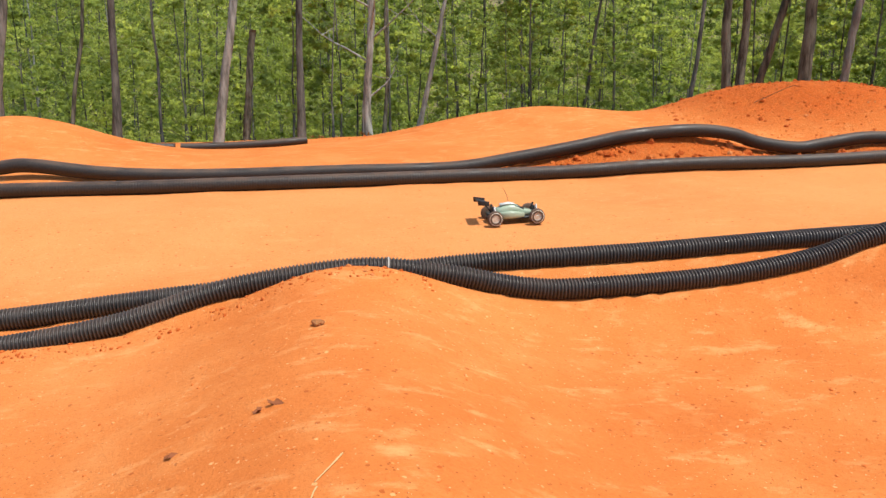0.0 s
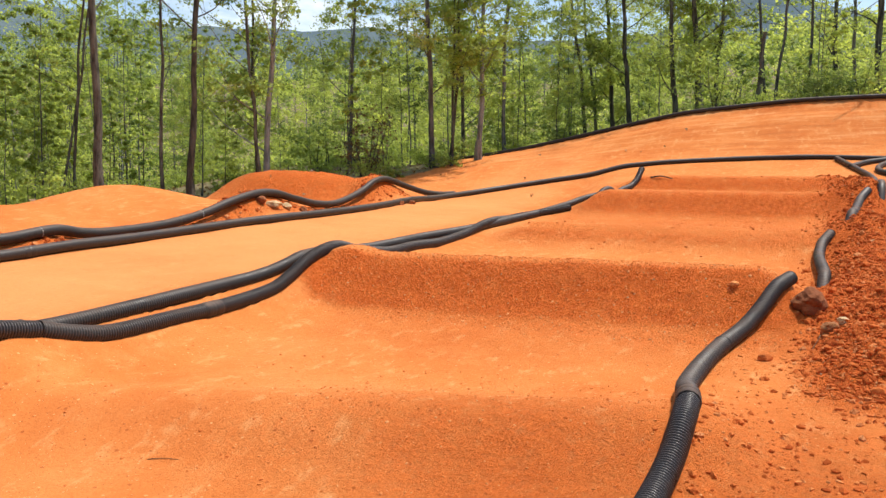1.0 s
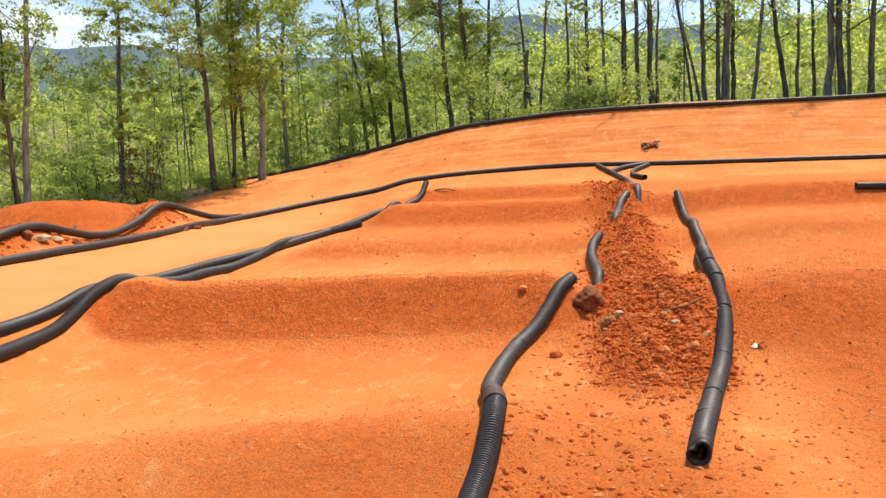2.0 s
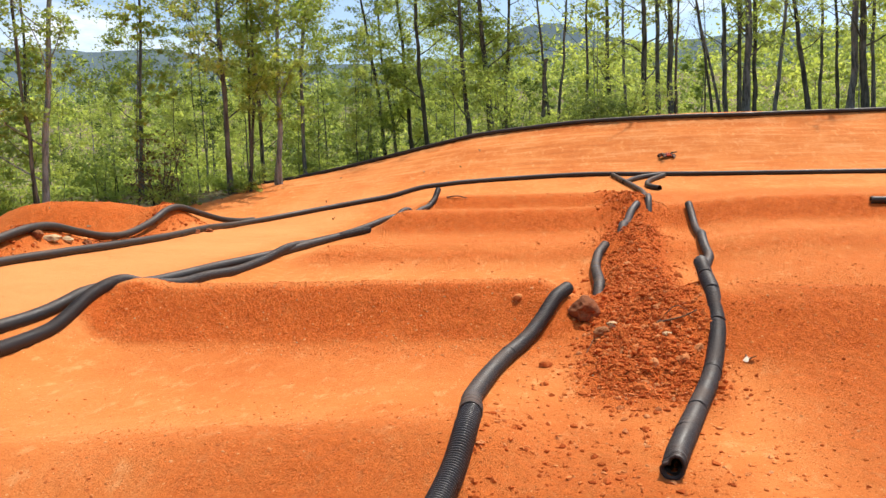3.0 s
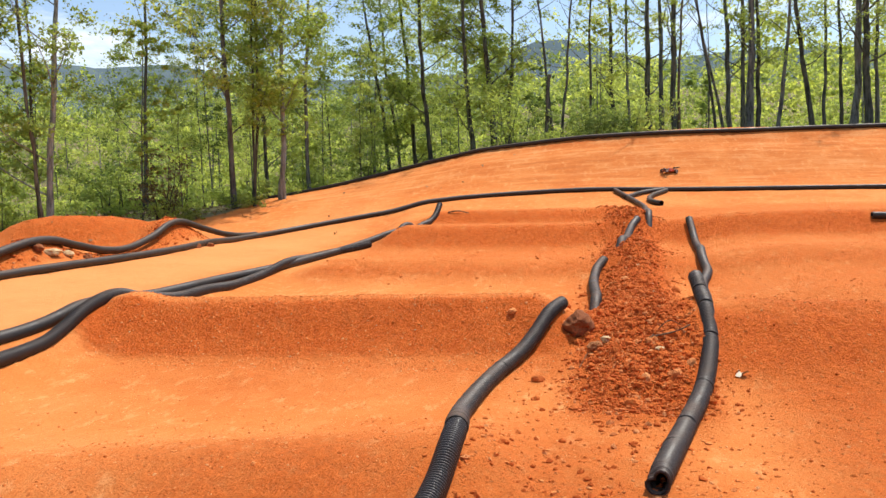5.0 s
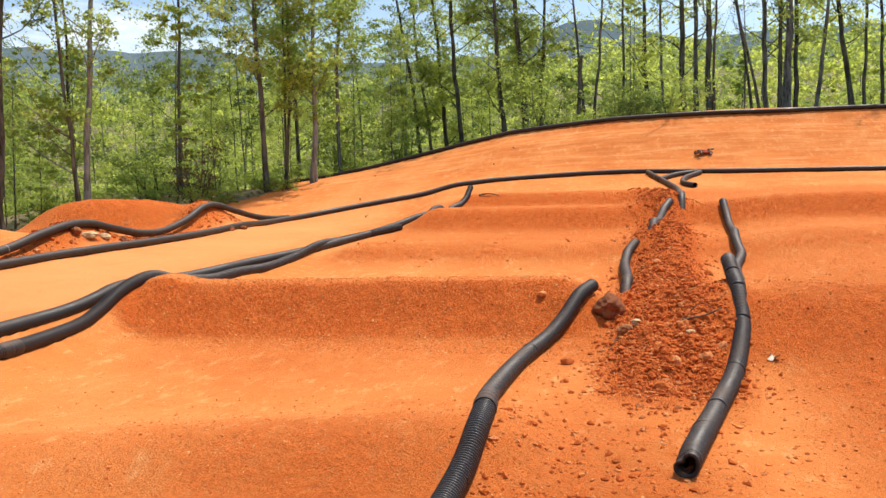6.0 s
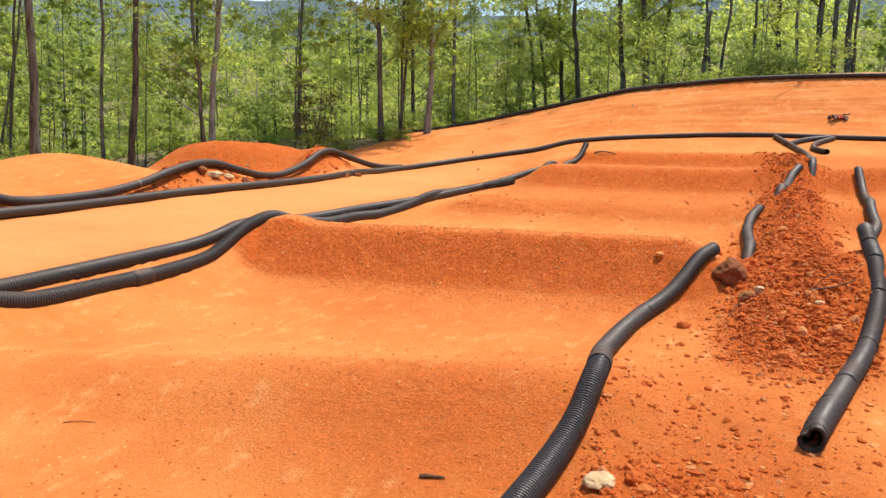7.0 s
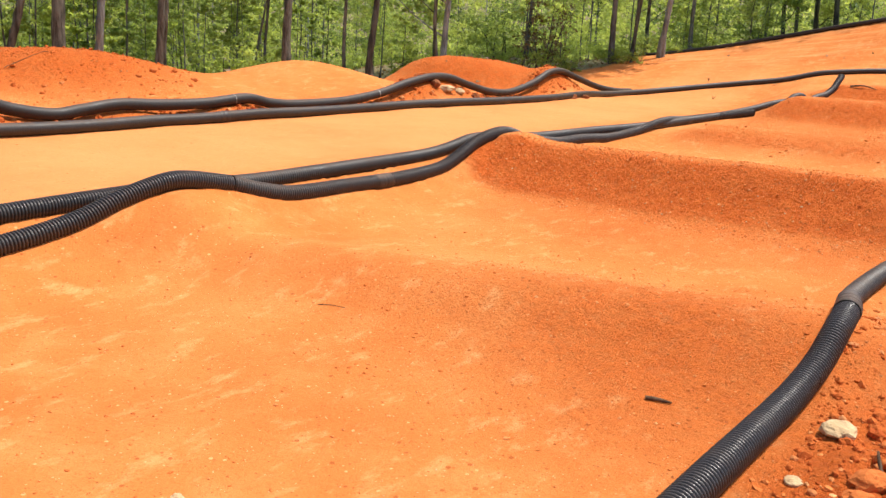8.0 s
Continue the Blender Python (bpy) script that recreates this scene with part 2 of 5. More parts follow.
SOIL = soil_material()
STONE_RED = rock_material("clay_stone", (0.16, 0.045, 0.016), (0.43, 0.15, 0.052))
CLOD = clod_material("clay_crumb", ((0.38, 0.070, 0.014), (0.54, 0.120, 0.024), (0.62, 0.17, 0.040), (0.70, 0.31, 0.12)), (0.47, 0.105, 0.024))
DRY_CLOD = clod_material("dry_clay_crumb", ((0.56, 0.120, 0.024), (0.70, 0.215, 0.055), (0.78, 0.31, 0.10), (0.84, 0.46, 0.20)), (0.70, 0.22, 0.06))
STONE_TAN = rock_material("tan_stone", (0.28, 0.095, 0.032), (0.54, 0.24, 0.085))
STONE_PALE = rock_material("pale_stone", (0.50, 0.31, 0.15), (0.74, 0.54, 0.30))
PLASTIC = pipe_material()
RIBBED_PLASTIC = pipe_material("dusty_ribbed_plastic", 0.50, 0.26, 0.55)
SHINY_PLASTIC = pipe_material("shiny_black_plastic", 0.24, 0.25, 0.55)
BARK_GREY = bark_material("grey_bark", (0.072, 0.073, 0.066), (0.25, 0.25, 0.23))
BARK_BROWN = bark_material("brown_bark", (0.047, 0.046, 0.036), (0.20, 0.195, 0.155))
BARK_PALE = bark_material("pale_bark", (0.15, 0.155, 0.14), (0.46, 0.475, 0.44))
LEAF_BRIGHT = leaf_material("bright_leaf", (0.39, 0.48, 0.11), (0.70, 0.77, 0.27), 0.66)
LEAF_MID = leaf_material("mid_leaf", (0.27, 0.36, 0.095), (0.54, 0.63, 0.22), 0.66)
LEAF_DEEP = leaf_material("deep_leaf", (0.12, 0.18, 0.055), (0.28, 0.37, 0.12), 0.55)
LITTER_LEAF = leaf_material("litter_leaf", (0.16, 0.085, 0.04), (0.42, 0.27, 0.14), 0.2)
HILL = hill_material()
PALE_TIE = plain_material("pale_tie", (0.42, 0.39, 0.35), 0.6, 0.3)

# ---- the lie of the land: u runs along the jump lane, v across it ----
UX, UY = 0.843, 0.539


def smooth(a, b, t):
    s = np.clip((t - a) / (b - a), 0, 1)
    return s * s * (3 - 2 * s)


def ridge(u, v, u0, slope, front, back, height, v0, v1, fade=0.5):
    """A jump across a lane: its crest at u0 + slope * v, steep in front, between v0 and v1."""
    d = u - u0 - slope * v
    shape = np.where(d < 0, np.exp(-(d / front) ** 2), np.exp(-(d / back) ** 2))
    return height * shape * smooth(v0 - fade, v0 + fade, v) * (1 - smooth(v1 - fade, v1 + fade, v))


def mound(x, y, cx, cy, rx, ry, turn, height, power=2.0):
    c, s = math.cos(radians(turn)), math.sin(radians(turn))
    a, b = ((x - cx) * c + (y - cy) * s) / rx, (-(x - cx) * s + (y - cy) * c) / ry
    return height * np.exp(-(a * a + b * b) ** (power / 2))


# the pipe along the top of the banked turn
TOP_PIPE = [(15.1, 21.7), (16.0, 20.8), (17.15, 19.5), (18.2, 18.0), (19.1, 16.4), (19.95, 14.9), (20.8, 13.5), (21.65, 12.1), (22.6, 10.75), (23.6, 9.45), (24.7, 8.2), (25.7, 7.0), (26.5, 6.1), (28.2, 4.2)]
LIP_V = [-UY * x + UX * y for x, y in TOP_PIPE[::-1]]
LIP_U = [UX * x + UY * y for x, y in TOP_PIPE[::-1]]


def strip_mid(u):
    """Where the middle of the rubble between the two lanes runs."""
    return -0.44 - 0.055 * np.clip(u - 6, 0, 8)


def land(x, y):
    """Height of the ground, for numbers or arrays."""
    x, y = np.asarray(x, float), np.asarray(y, float)
    u, v = UX * x + UY * y, -UY * x + UX * y
    jump_lane = 0.06 + 0.0036 * np.clip(u, 0, 24) ** 2
    straight = 0.42 + 0.028 * np.clip(u - 4, -2, 20) + 0.035 * np.clip(v - 5, -2, 4.5) - 0.06 * np.clip(v - 10, 0, 6)
    straight = straight - 0.06 * np.clip(2 - u, 0, 5) * (1 - smooth(4.5, 6.5, v))
    straight = straight - 0.012 * np.clip(1 - u, 0, 6) * smooth(5.5, 7, v)
    straight = straight + (jump_lane - straight) * smooth(15, 22, u)
    z = jump_lane + (straight - jump_lane) * smooth(3.7, 4.7, v)
    z = z - 0.007 * np.clip(u - 14, 0, 12) * np.clip(v - 3, 0, 9)
    z = z + 0.16 * smooth(7, 10, u) * (1 - smooth(16, 20, u)) * (1 - smooth(-3, -1, v))
    # banked turn at the far end
    z = z + 1.38 * smooth(21.3, 25.6, u + 0.10 * np.clip(v, -9, 0)) * (1 - smooth(-4, 13, v))
    # lip added along its top, so a band of shade falls below the pipe
    z = z + 0.15 * smooth(-0.36, 0.0, u - np.interp(v, LIP_V, LIP_U)) * (1 - smooth(2, 10, v))
    # jumps of the two lanes nearest to the camera
    z = z + ridge(u, v, -0.30, 0.02, 0.75, 0.7, 0.33, 1.2, 4.42, 0.25)
    z = z + ridge(u, v, 4.20, -0.27, 0.42, 0.62, 0.18, 0.35, 4.42, 0.25)
    z = z + ridge(u, v, 7.30, -0.08, 0.46, 0.85, 0.43, 0.02, 4.40, 0.40)
    z = z + ridge(u, v, 6.75, 0.05, 0.78, 0.9, 0.47, -6.5, -0.72, 0.34)
    z = z + ridge(u, v, 11.3, 0.0, 0.6, 0.9, 0.20, -6.5, 3.9, 0.4)
    z = z + ridge(u, v, 14.3, 0.0, 0.5, 0.9, 0.34, -6.5, 3.4, 0.4)
    z = z + ridge(u, v, 17.2, 0.0, 0.42, 0.9, 0.24, -0.8, 3.2, 0.4)
    # heap of loose earth between the two lanes
    z = z + 0.20 * np.exp(-((v - strip_mid(u)) / 0.38) ** 2) * smooth(5.0, 6.4, u) * (1 - smooth(16.0, 18.2, u))
    # heaps and jumps behind the straight
    z = z + mound(x, y, -0.85, 12.7, 1.9, 1.35, 0, 0.60, 2.8)
    z = z + mound(x, y, 2.95, 13.8, 1.6, 1.2, 20, 0.45)
    z = z + mound(x, y, 6.9, 15.6, 1.55, 0.95, -18, 0.55, 5.0)
    z = z + mound(x, y, -4.0, 10.9, 1.9, 1.2, 10, 0.42)
    z = z - mound(x, y, -8.6, 9.4, 2.3, 1.7, 45, 0.11)
    z = z + mound(x, y, -9.1, 6.7, 1.25, 1.2, 0, 0.47)
    z = z + mound(x, y, 0.26, 5.16, 0.6, 0.3, 32, 0.10)
    # small heaps under the rear drain pipe
    low = np.exp(-((v - 7.8) / 0.40) ** 2)
    for at, high, wide in ((-3.0, 0.13, 0.7), (2.75, 0.34, 1.05), (5.0, 0.13, 0.5), (6.4, 0.16, 0.6), (10.5, 0.41, 1.0), (14.75, 0.50, 0.9)):
        z = z + high * low * np.exp(-((u - at) / wide) ** 2)
    # the wood falls away behind the track, and rises to far hills
    edge = np.minimum(np.hypot(x - 12, y - 2) - 27.5, 60)
    out = np.maximum(v - 14.5 - 0.05 * np.clip(u, 0, 30), 0)
    fall = smooth(0, 40, out) * 9.0 + 0.10 * np.clip(out, 0, 12)
    z = z - fall
    r = np.hypot(x, y)
    z = z + np.clip(r - 90, 0, 420) * 0.155 * smooth(90, 200, r)
    return z


def part(name, verts, faces, mat, parent=None, label="", flat=False):
    """One mesh object, under a thing if one is given."""
    me = bpy.data.meshes.new(name)
    me.from_pydata(verts, [], faces)
    me.materials.append(mat)
    if not flat:
        me.polygons.foreach_set("use_smooth", [True] * len(me.polygons))
    me.update()
    ob = new(name, me)
    ob.parent = parent
    if label:
        ob["label"] = label
    return ob


def thing(name, label, category, group="", kind="", at=(0, 0, 0)):
    ob = new(name)
    ob.location = at
    ob.empty_display_size = 0.1
    return tagged(ob, label, category, group, kind)


def axis(dense0, dense1, mid0, mid1, fine, step, reach):
    """Grid lines, close together where the camera is near, ever wider towards the horizon."""
    a = list(np.arange(dense0, dense1, fine))
    b = list(np.arange(dense1, mid1, step))
    c = list(np.arange(mid0, dense0, step))
    out, k = [], step
    while sum(out) < reach:
        k *= 1.22
        out.append(k)
    high, low = mid1 + np.cumsum(out), mid0 - np.cumsum(out)
    return np.array(sorted(set(np.round(np.concatenate([a, b, c, high, low]), 4))))


def litter_at(x, y):
    """1 under the trees, 0 on the track."""
    u, v = UX * x + UY * y, -UY * x + UX * y
    left = smooth(-0.6, 0.8, v - 14.6 - 0.5 * np.clip(-u, 0, 4) + 0.42 * np.clip(u - 10, 0, 11) - 0.25 * np.clip(u - 3, 0, 4) + 1.3 * smooth(19, 22, u))
    far = smooth(-0.3, 0.6, u - 26.0 + 0.11 * np.clip(v, 0, 12) - 0.10 * np.clip(-v, 0, 12))
    return np.maximum(np.maximum(left, far), np.maximum(smooth(-6, -9, u), smooth(-9, -12, v)))


def loose_at(x, y):
    """How loose the clay lies: faces of the jumps, heaps, the strip between the lanes."""
    u, v = UX * x + UY * y, -UY * x + UX * y
    k = 0.95 * np.exp(-((v - strip_mid(u)) / 0.50) ** 4) * smooth(4.4, 5.6, u) * (1 - smooth(17, 18.5, u))
    e = 0.05
    rise = (land(x + e * UX, y + e * UY) - land(x - e * UX, y - e * UY)) / (2 * e)
    k = np.maximum(k, 0.75 * smooth(0.12, 0.5, rise) * (v < 4.8) * smooth(5, 6, u) * (1 - smooth(18.5, 20, u)))
    k = np.maximum(k, 0.40 * np.exp(-(((u - 6.6) / 1.0) ** 2 + ((v - 1.6) / 2.6) ** 4)))
    k = np.maximum(k, 0.75 * np.exp(-(((x + 0.85) / 2.0) ** 2 + ((y - 12.5) / 1.7) ** 2) ** 2))
    k = np.maximum(k, 0.70 * np.exp(-(((x - 6.9) / 2.0) ** 2 + ((y - 15.3) / 1.3) ** 2) ** 2))
    k = np.maximum(k, 0.62 * np.exp(-((v - 7.75) / 0.45) ** 4) * smooth(0.8, 1.8, u) * (1 - smooth(15, 16.5, u)))
    k = np.maximum(k, 0.60 * np.exp(-(((u - 3.45) / 0.85) ** 2 + ((v - 1.2) / 1.3) ** 2)))
    k = np.maximum(k, 0.58 * np.exp(-(((u - 3.0) / 1.7) ** 2 + ((v - 0.05) / 0.8) ** 2) ** 2))
    k = np.maximum(k, (0.38 + 0.22 * (1 - smooth(6, 9, u))) * (1 - smooth(-1.7, -0.7, v)) * smooth(1.2, 3.2, u) * (1 - smooth(18, 20, u)))
    k = np.maximum(k, 0.88 * np.exp(-(((u - 2.6) / 1.2) ** 2 + ((v - 0.12) / 0.55) ** 2) ** 2))
    k = np.maximum(k, 0.36 * smooth(9.6, 11, u) * (1 - smooth(17, 18, u)) * (1 - smooth(3.4, 3.9, v)))
    k = np.maximum(k, 0.08 * smooth(21.8, 23.5, u))
    return k


def dusty_at(x, y):
    """Where a film of pale dust lies: the straight and the tops of the smooth jumps."""
    u, v = UX * x + UY * y, -UY * x + UX * y
    k = smooth(4.5, 5.3, v) * (1 - smooth(6.9, 7.6, v)) * (1 - 0.7 * smooth(14, 24, u))
    return np.maximum(k, 0.12 * smooth(9, 14, u) * (1 - smooth(20, 22, u)))


def crumble(x, y, loose):
    """The small unevenness of the clay."""
    p = Vector((x, y, 0))
    a = noise.noise(p * 1.3) * 0.010 + noise.noise(p * 4.1) * 0.006
    if loose > 0.25:
        a += loose * (noise.noise(p * 7.0) * 0.026 + abs(noise.noise(p * 13.0)) * 0.036 * max(0.5, 2 * loose - 1) + loose * noise.noise(p * 24.0) * 0.014)
    if loose > 0.5:
        a += (loose - 0.5) * (noise.noise(p * 2.3 + Vector((7, 3, 0))) * 0.07 + noise.noise(p * 4.6) * 0.045)
    if loose > 0.72:
        a += (loose - 0.72) * 4 * ((0.5 - abs(noise.noise(p * 3.1))) * 0.10 + (0.4 - abs(noise.noise(p * 8.3))) * 0.055)
    return a


def surface(x, y):
    return float(land(x, y)) + crumble(x, y, float(loose_at(x, y)))


def build_ground():
    xs = axis(-4.2, 8.6, -15, 30, 0.042, 0.19, 2600)
    ys = axis(1.0, 9.0, -3, 32, 0.042, 0.19, 2600)
    gx, gy = np.meshgrid(xs, ys)
    z = land(gx, gy)
    x, y, z = gx.ravel(), gy.ravel(), z.ravel()
    loose, litter = loose_at(x, y), litter_at(x, y)
    near = np.flatnonzero((np.abs(x - 7) < 23) & (y > -3) & (y < 33))
    rough = np.zeros(len(x))
    rough[near] = [crumble(p, q, w) for p, q, w in zip(x[near], y[near], loose[near])]
    z = z + rough
    nx, ny = len(xs), len(ys)
    i = np.arange(nx * ny).reshape(ny, nx)
    quads = np.stack([i[:-1, :-1], i[:-1, 1:], i[1:, 1:], i[1:, :-1]], -1).reshape(-1, 4)
    ground = part("ground", np.stack([x, y, z], 1).tolist(), quads.tolist(), SOIL)
    for name, values in (("loose", loose), ("litter", litter), ("dusty", dusty_at(x, y)), ("swept", smooth(21.4, 22.6, UX * x + UY * y) * (1 - smooth(9, 13, -UY * x + UX * y)))):
        ground.data.attributes.new(name, "FLOAT", "POINT").data.foreach_set("value", values.astype(np.float32))
    return tagged(ground, "dusty orange red clay race track with jumps and banks", "ground", kind="structure")


ground = build_ground()


def build_hills():
    """Blue ridges far behind the wood."""
    for name, far, az0, az1, shape in (
        ("hill", 1500, -80, 115, lambda a: 135 + 20 * math.sin(a * 0.09 + 0.6) + 8 * math.sin(a * 0.37)),
        ("mountain", 2300, -80, 115, lambda a: 352 + 98 * math.exp(-((a - 55.5) / 5.0) ** 2) + 38 * math.exp(-((a - 69) / 8) ** 2) + 30 * math.exp(-((a - 30.0) / 3.0) ** 2) + 22 * math.exp(-((a - 23) / 5) ** 2) + 55 * math.exp(-((a - 6) / 9) ** 2)),
    ):
        verts, faces, rows = [], [], 9
        steps = 260
        for k in range(steps + 1):
            a = az0 + (az1 - az0) * k / steps
            top = shape(a) + 9 * noise.noise((a * 0.5, far, 0)) + 4 * noise.noise((a * 2.3, far, 5))
            for j in range(rows):
                s = j / (rows - 1)
                d = far * (0.62 + 0.38 * s)
                wob = (noise.noise((a * 0.25, s * 4, far)) * 18 * math.sin(s * math.pi))
                verts.append((d * math.sin(radians(a)), d * math.cos(radians(a)), -25 + (top + 25) * s ** 1.15 + wob))
        for k in range(steps):
            for j in range(rows - 1):
                p = k * rows + j
                faces.append((p, p + rows, p + rows + 1, p + 1))
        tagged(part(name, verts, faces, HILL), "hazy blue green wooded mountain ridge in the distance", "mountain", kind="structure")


build_hills()


from mathutils import kdtree

# ---- corrugated drain pipes that mark the lanes ----
PIPE_R = 0.062


def glide(points, step):
    """A smooth line through the points, sampled about every step metres."""
    p = np.array(points, float)
    p = np.vstack([2 * p[0] - p[1], p, 2 * p[-1] - p[-2]])
    out = []
    for k in range(1, len(p) - 2):
        n = max(2, int(np.linalg.norm(p[k + 1] - p[k]) / step))
        t = np.linspace(0, 1, n, endpoint=False)[:, None]
        out.append(0.5 * (2 * p[k] + (p[k + 1] - p[k - 1]) * t + (2 * p[k - 1] - 5 * p[k] + 4 * p[k + 1] - p[k + 2]) * t ** 2 + (3 * p[k] - p[k - 1] - 3 * p[k + 1] + p[k + 2]) * t ** 3))
    line = np.vstack(out + [p[-2:-1]])
    along = np.concatenate([[0], np.cumsum(np.linalg.norm(np.diff(line, axis=0), axis=1))])
    at = np.linspace(0, along[-1], max(3, round(along[-1] / step) + 1))
    return np.stack([np.interp(at, along, line[:, k]) for k in range(line.shape[1])], 1)


def sweep(line, radii, sides):
    """Vertices and faces of a tube round a line."""
    t = np.gradient(line, axis=0)
    t /= np.linalg.norm(t, axis=1)[:, None]
    side = np.cross(t, (0, 0, 1.0))
    side /= np.linalg.norm(side, axis=1)[:, None]
    up = np.cross(side, t)
    a = np.linspace(0, 2 * math.pi, sides, endpoint=False)
    ring = np.cos(a)[None, :, None] * side[:, None] + np.sin(a)[None, :, None] * up[:, None]
    radii = np.asarray(radii, float)
    radii = radii[:, None] if radii.ndim == 1 else radii
    verts = (line[:, None] + ring * radii[:, :, None]).reshape(-1, 3)
    i = np.arange(len(line) * sides).reshape(-1, sides)
    j = np.roll(i, -1, axis=1)
    faces = np.stack([i[:-1], i[1:], j[1:], j[:-1]], -1).reshape(-1, 4)
    return verts.tolist(), faces.tolist()


def tube(name, line, parent, ribs=0.004, pitch=0.0196, sides=14, open_start=False, open_end=False, label="", cuts=(), dented=False, mat=None):
    """A corrugated tube; open ends show the wall and the dark inside."""
    along = np.concatenate([[0], np.cumsum(np.linalg.norm(np.diff(line, axis=0), axis=1))])
    radii = PIPE_R - ribs * (0.5 - 0.5 * np.cos(along / pitch * 2 * math.pi)) ** 1.05
    lump = np.array([noise.noise((q[0] * 2.1, q[1] * 2.1, 3.0)) for q in line[::8]])
    radii = radii + 0.0022 * np.repeat(lump, 8)[: len(radii)]
    radii = np.repeat(radii[:, None], sides, axis=1)
    turn = np.linspace(0, 2 * math.pi, sides, endpoint=False)[None, :]
    for k, at in enumerate(cuts):
        here = along[int(np.argmin(np.linalg.norm(line[:, :2] - np.array(at[:2]), axis=1)))]
        side = 0.5 + 0.5 * np.tanh(3 * (np.cos(turn - 1.9 + 0.7 * math.sin(5 * k)) + 0.35))
        off = (along - here)[:, None] - 0.006 * np.sin(turn * 2 + k)
        radii = radii + side * (0.003 * np.exp(-((off - 0.016) / 0.012) ** 2) - 0.016 * np.exp(-(off / 0.0065) ** 2))
    if dented:
        near_mouth = np.exp(-(along / 0.11) ** 2)[:, None]
        radii = radii - near_mouth * (0.030 * np.exp(-((turn - 2.3) / 0.55) ** 2) - 0.010 * np.exp(-((turn - 0.9) / 0.6) ** 2)) - 0.008 * near_mouth * (0.5 - 0.5 * np.cos(along / 0.026 * 2 * math.pi))[:, None]
    verts, faces = sweep(line, radii, sides)
    n, deep = len(verts), max(4, int(0.35 / (along[1] - along[0])))
    thin = np.full(deep, PIPE_R * 0.84)
    if open_start:
        v, f = sweep(line[:deep], radii[:deep] - 0.008, sides)
        faces += [tuple(q + len(verts) for q in g[::-1]) for g in f]
        faces += [(q, len(verts) + q, len(verts) + (q + 1) % sides, (q + 1) % sides) for q in range(sides)]
        verts += v
    if open_end:
        v, f = sweep(line[-deep:][::-1], thin, sides)
        faces += [tuple(q + len(verts) for q in g) for g in f]
        half = sides // 2
        faces += [(n - sides + q, n - sides + (q + 1) % sides, len(verts) + (half - q - 1) % sides, len(verts) + (half - q) % sides) for q in range(sides)]
        verts += v
    made = part(name, verts, faces, mat or PLASTIC, parent, label)
    # mask for the painted rib sheen and groove shade
    rib_shading = np.full(len(verts), 0.45)
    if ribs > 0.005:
        rib_shading[:n] = np.repeat(0.5 + 0.5 * np.cos(along / pitch * 2 * math.pi), sides)
    made.data.attributes.new("ridge", "FLOAT", "POINT").data.foreach_set("value", rib_shading.astype(np.float32))
    return made


def coupler(line, at, parent):
    """A short collar over a joint."""
    d = np.linalg.norm(line[:, :2] - np.array(at[:2]), axis=1)
    k = int(np.argmin(d))
    piece = glide(line[max(0, k - 9): k + 10: 3], 0.008)
    n = len(piece)
    s = np.linspace(-1, 1, n)
    radii = PIPE_R + 0.0035 - 0.005 * np.abs(s) ** 8 - 0.004 * np.exp(-(s / 0.08) ** 2)
    v, f = sweep(piece, radii, 16)
    made = part("coupler", v, f, PLASTIC, parent, "scuffed plastic coupling collar")
    made.data.attributes.new("ridge", "FLOAT", "POINT").data.foreach_set("value", np.full(len(v), 0.5, np.float32))
    return made


def lane_point(u, v, z=None, lift=0.0):
    x, y = UX * u - UY * v, UY * u + UX * v
    return (x, y, float(land(x, y)) + PIPE_R - 0.006 + lift if z is None else z)


PIPE_LINES = []


def drain_pipe(points, label, pitch=0.0196, step=0.0028, ribs=0.0115, sides=14, couplers=(), bands=(), drape=True, open_start=False, open_end=False, buried=False, cuts=(), dented=False, mat=None, group="drain pipes edging the lanes"):
    """points: (x, y) laid on the ground, or (x, y, z)."""
    if drape:
        flat = glide([(q[0], q[1]) for q in points], 0.25)
        points = [(q[0], q[1], float(land(q[0], q[1])) + PIPE_R - 0.006) for q in flat]
        z = np.array([q[2] for q in points])
        z[1:-1] = np.maximum(z[1:-1], 0.25 * z[:-2] + 0.5 * z[1:-1] + 0.25 * z[2:])
        if buried:
            z[0] -= 0.13
        points = [(q[0], q[1], w) for q, w in zip(points, z)]
    line = glide(points, step)
    PIPE_LINES.append(line)
    root = thing("drain_pipe", label, "pipe", group, at=tuple(line[0]))
    made = tube("tube", line, root, ribs=ribs, pitch=pitch, sides=sides, open_start=open_start, open_end=open_end, cuts=cuts, dented=dented, mat=mat)
    made.location = -root.location
    for at in couplers:
        coupler(line[:: max(1, round(0.0105 / step))], at, root).location = -root.location
    for at in bands:
        k = int(np.argmin(np.linalg.norm(line[:, :2] - np.array(at[:2]), axis=1)))
        band = glide(line[k: k + 2 + round(0.008 / step)], 0.003)
        v, f = sweep(band[:4], [PIPE_R + 0.001] * 4, 16)
        part("cable_tie", v, f, PALE_TIE, root, "pale plastic cable tie").location = -root.location
    return root


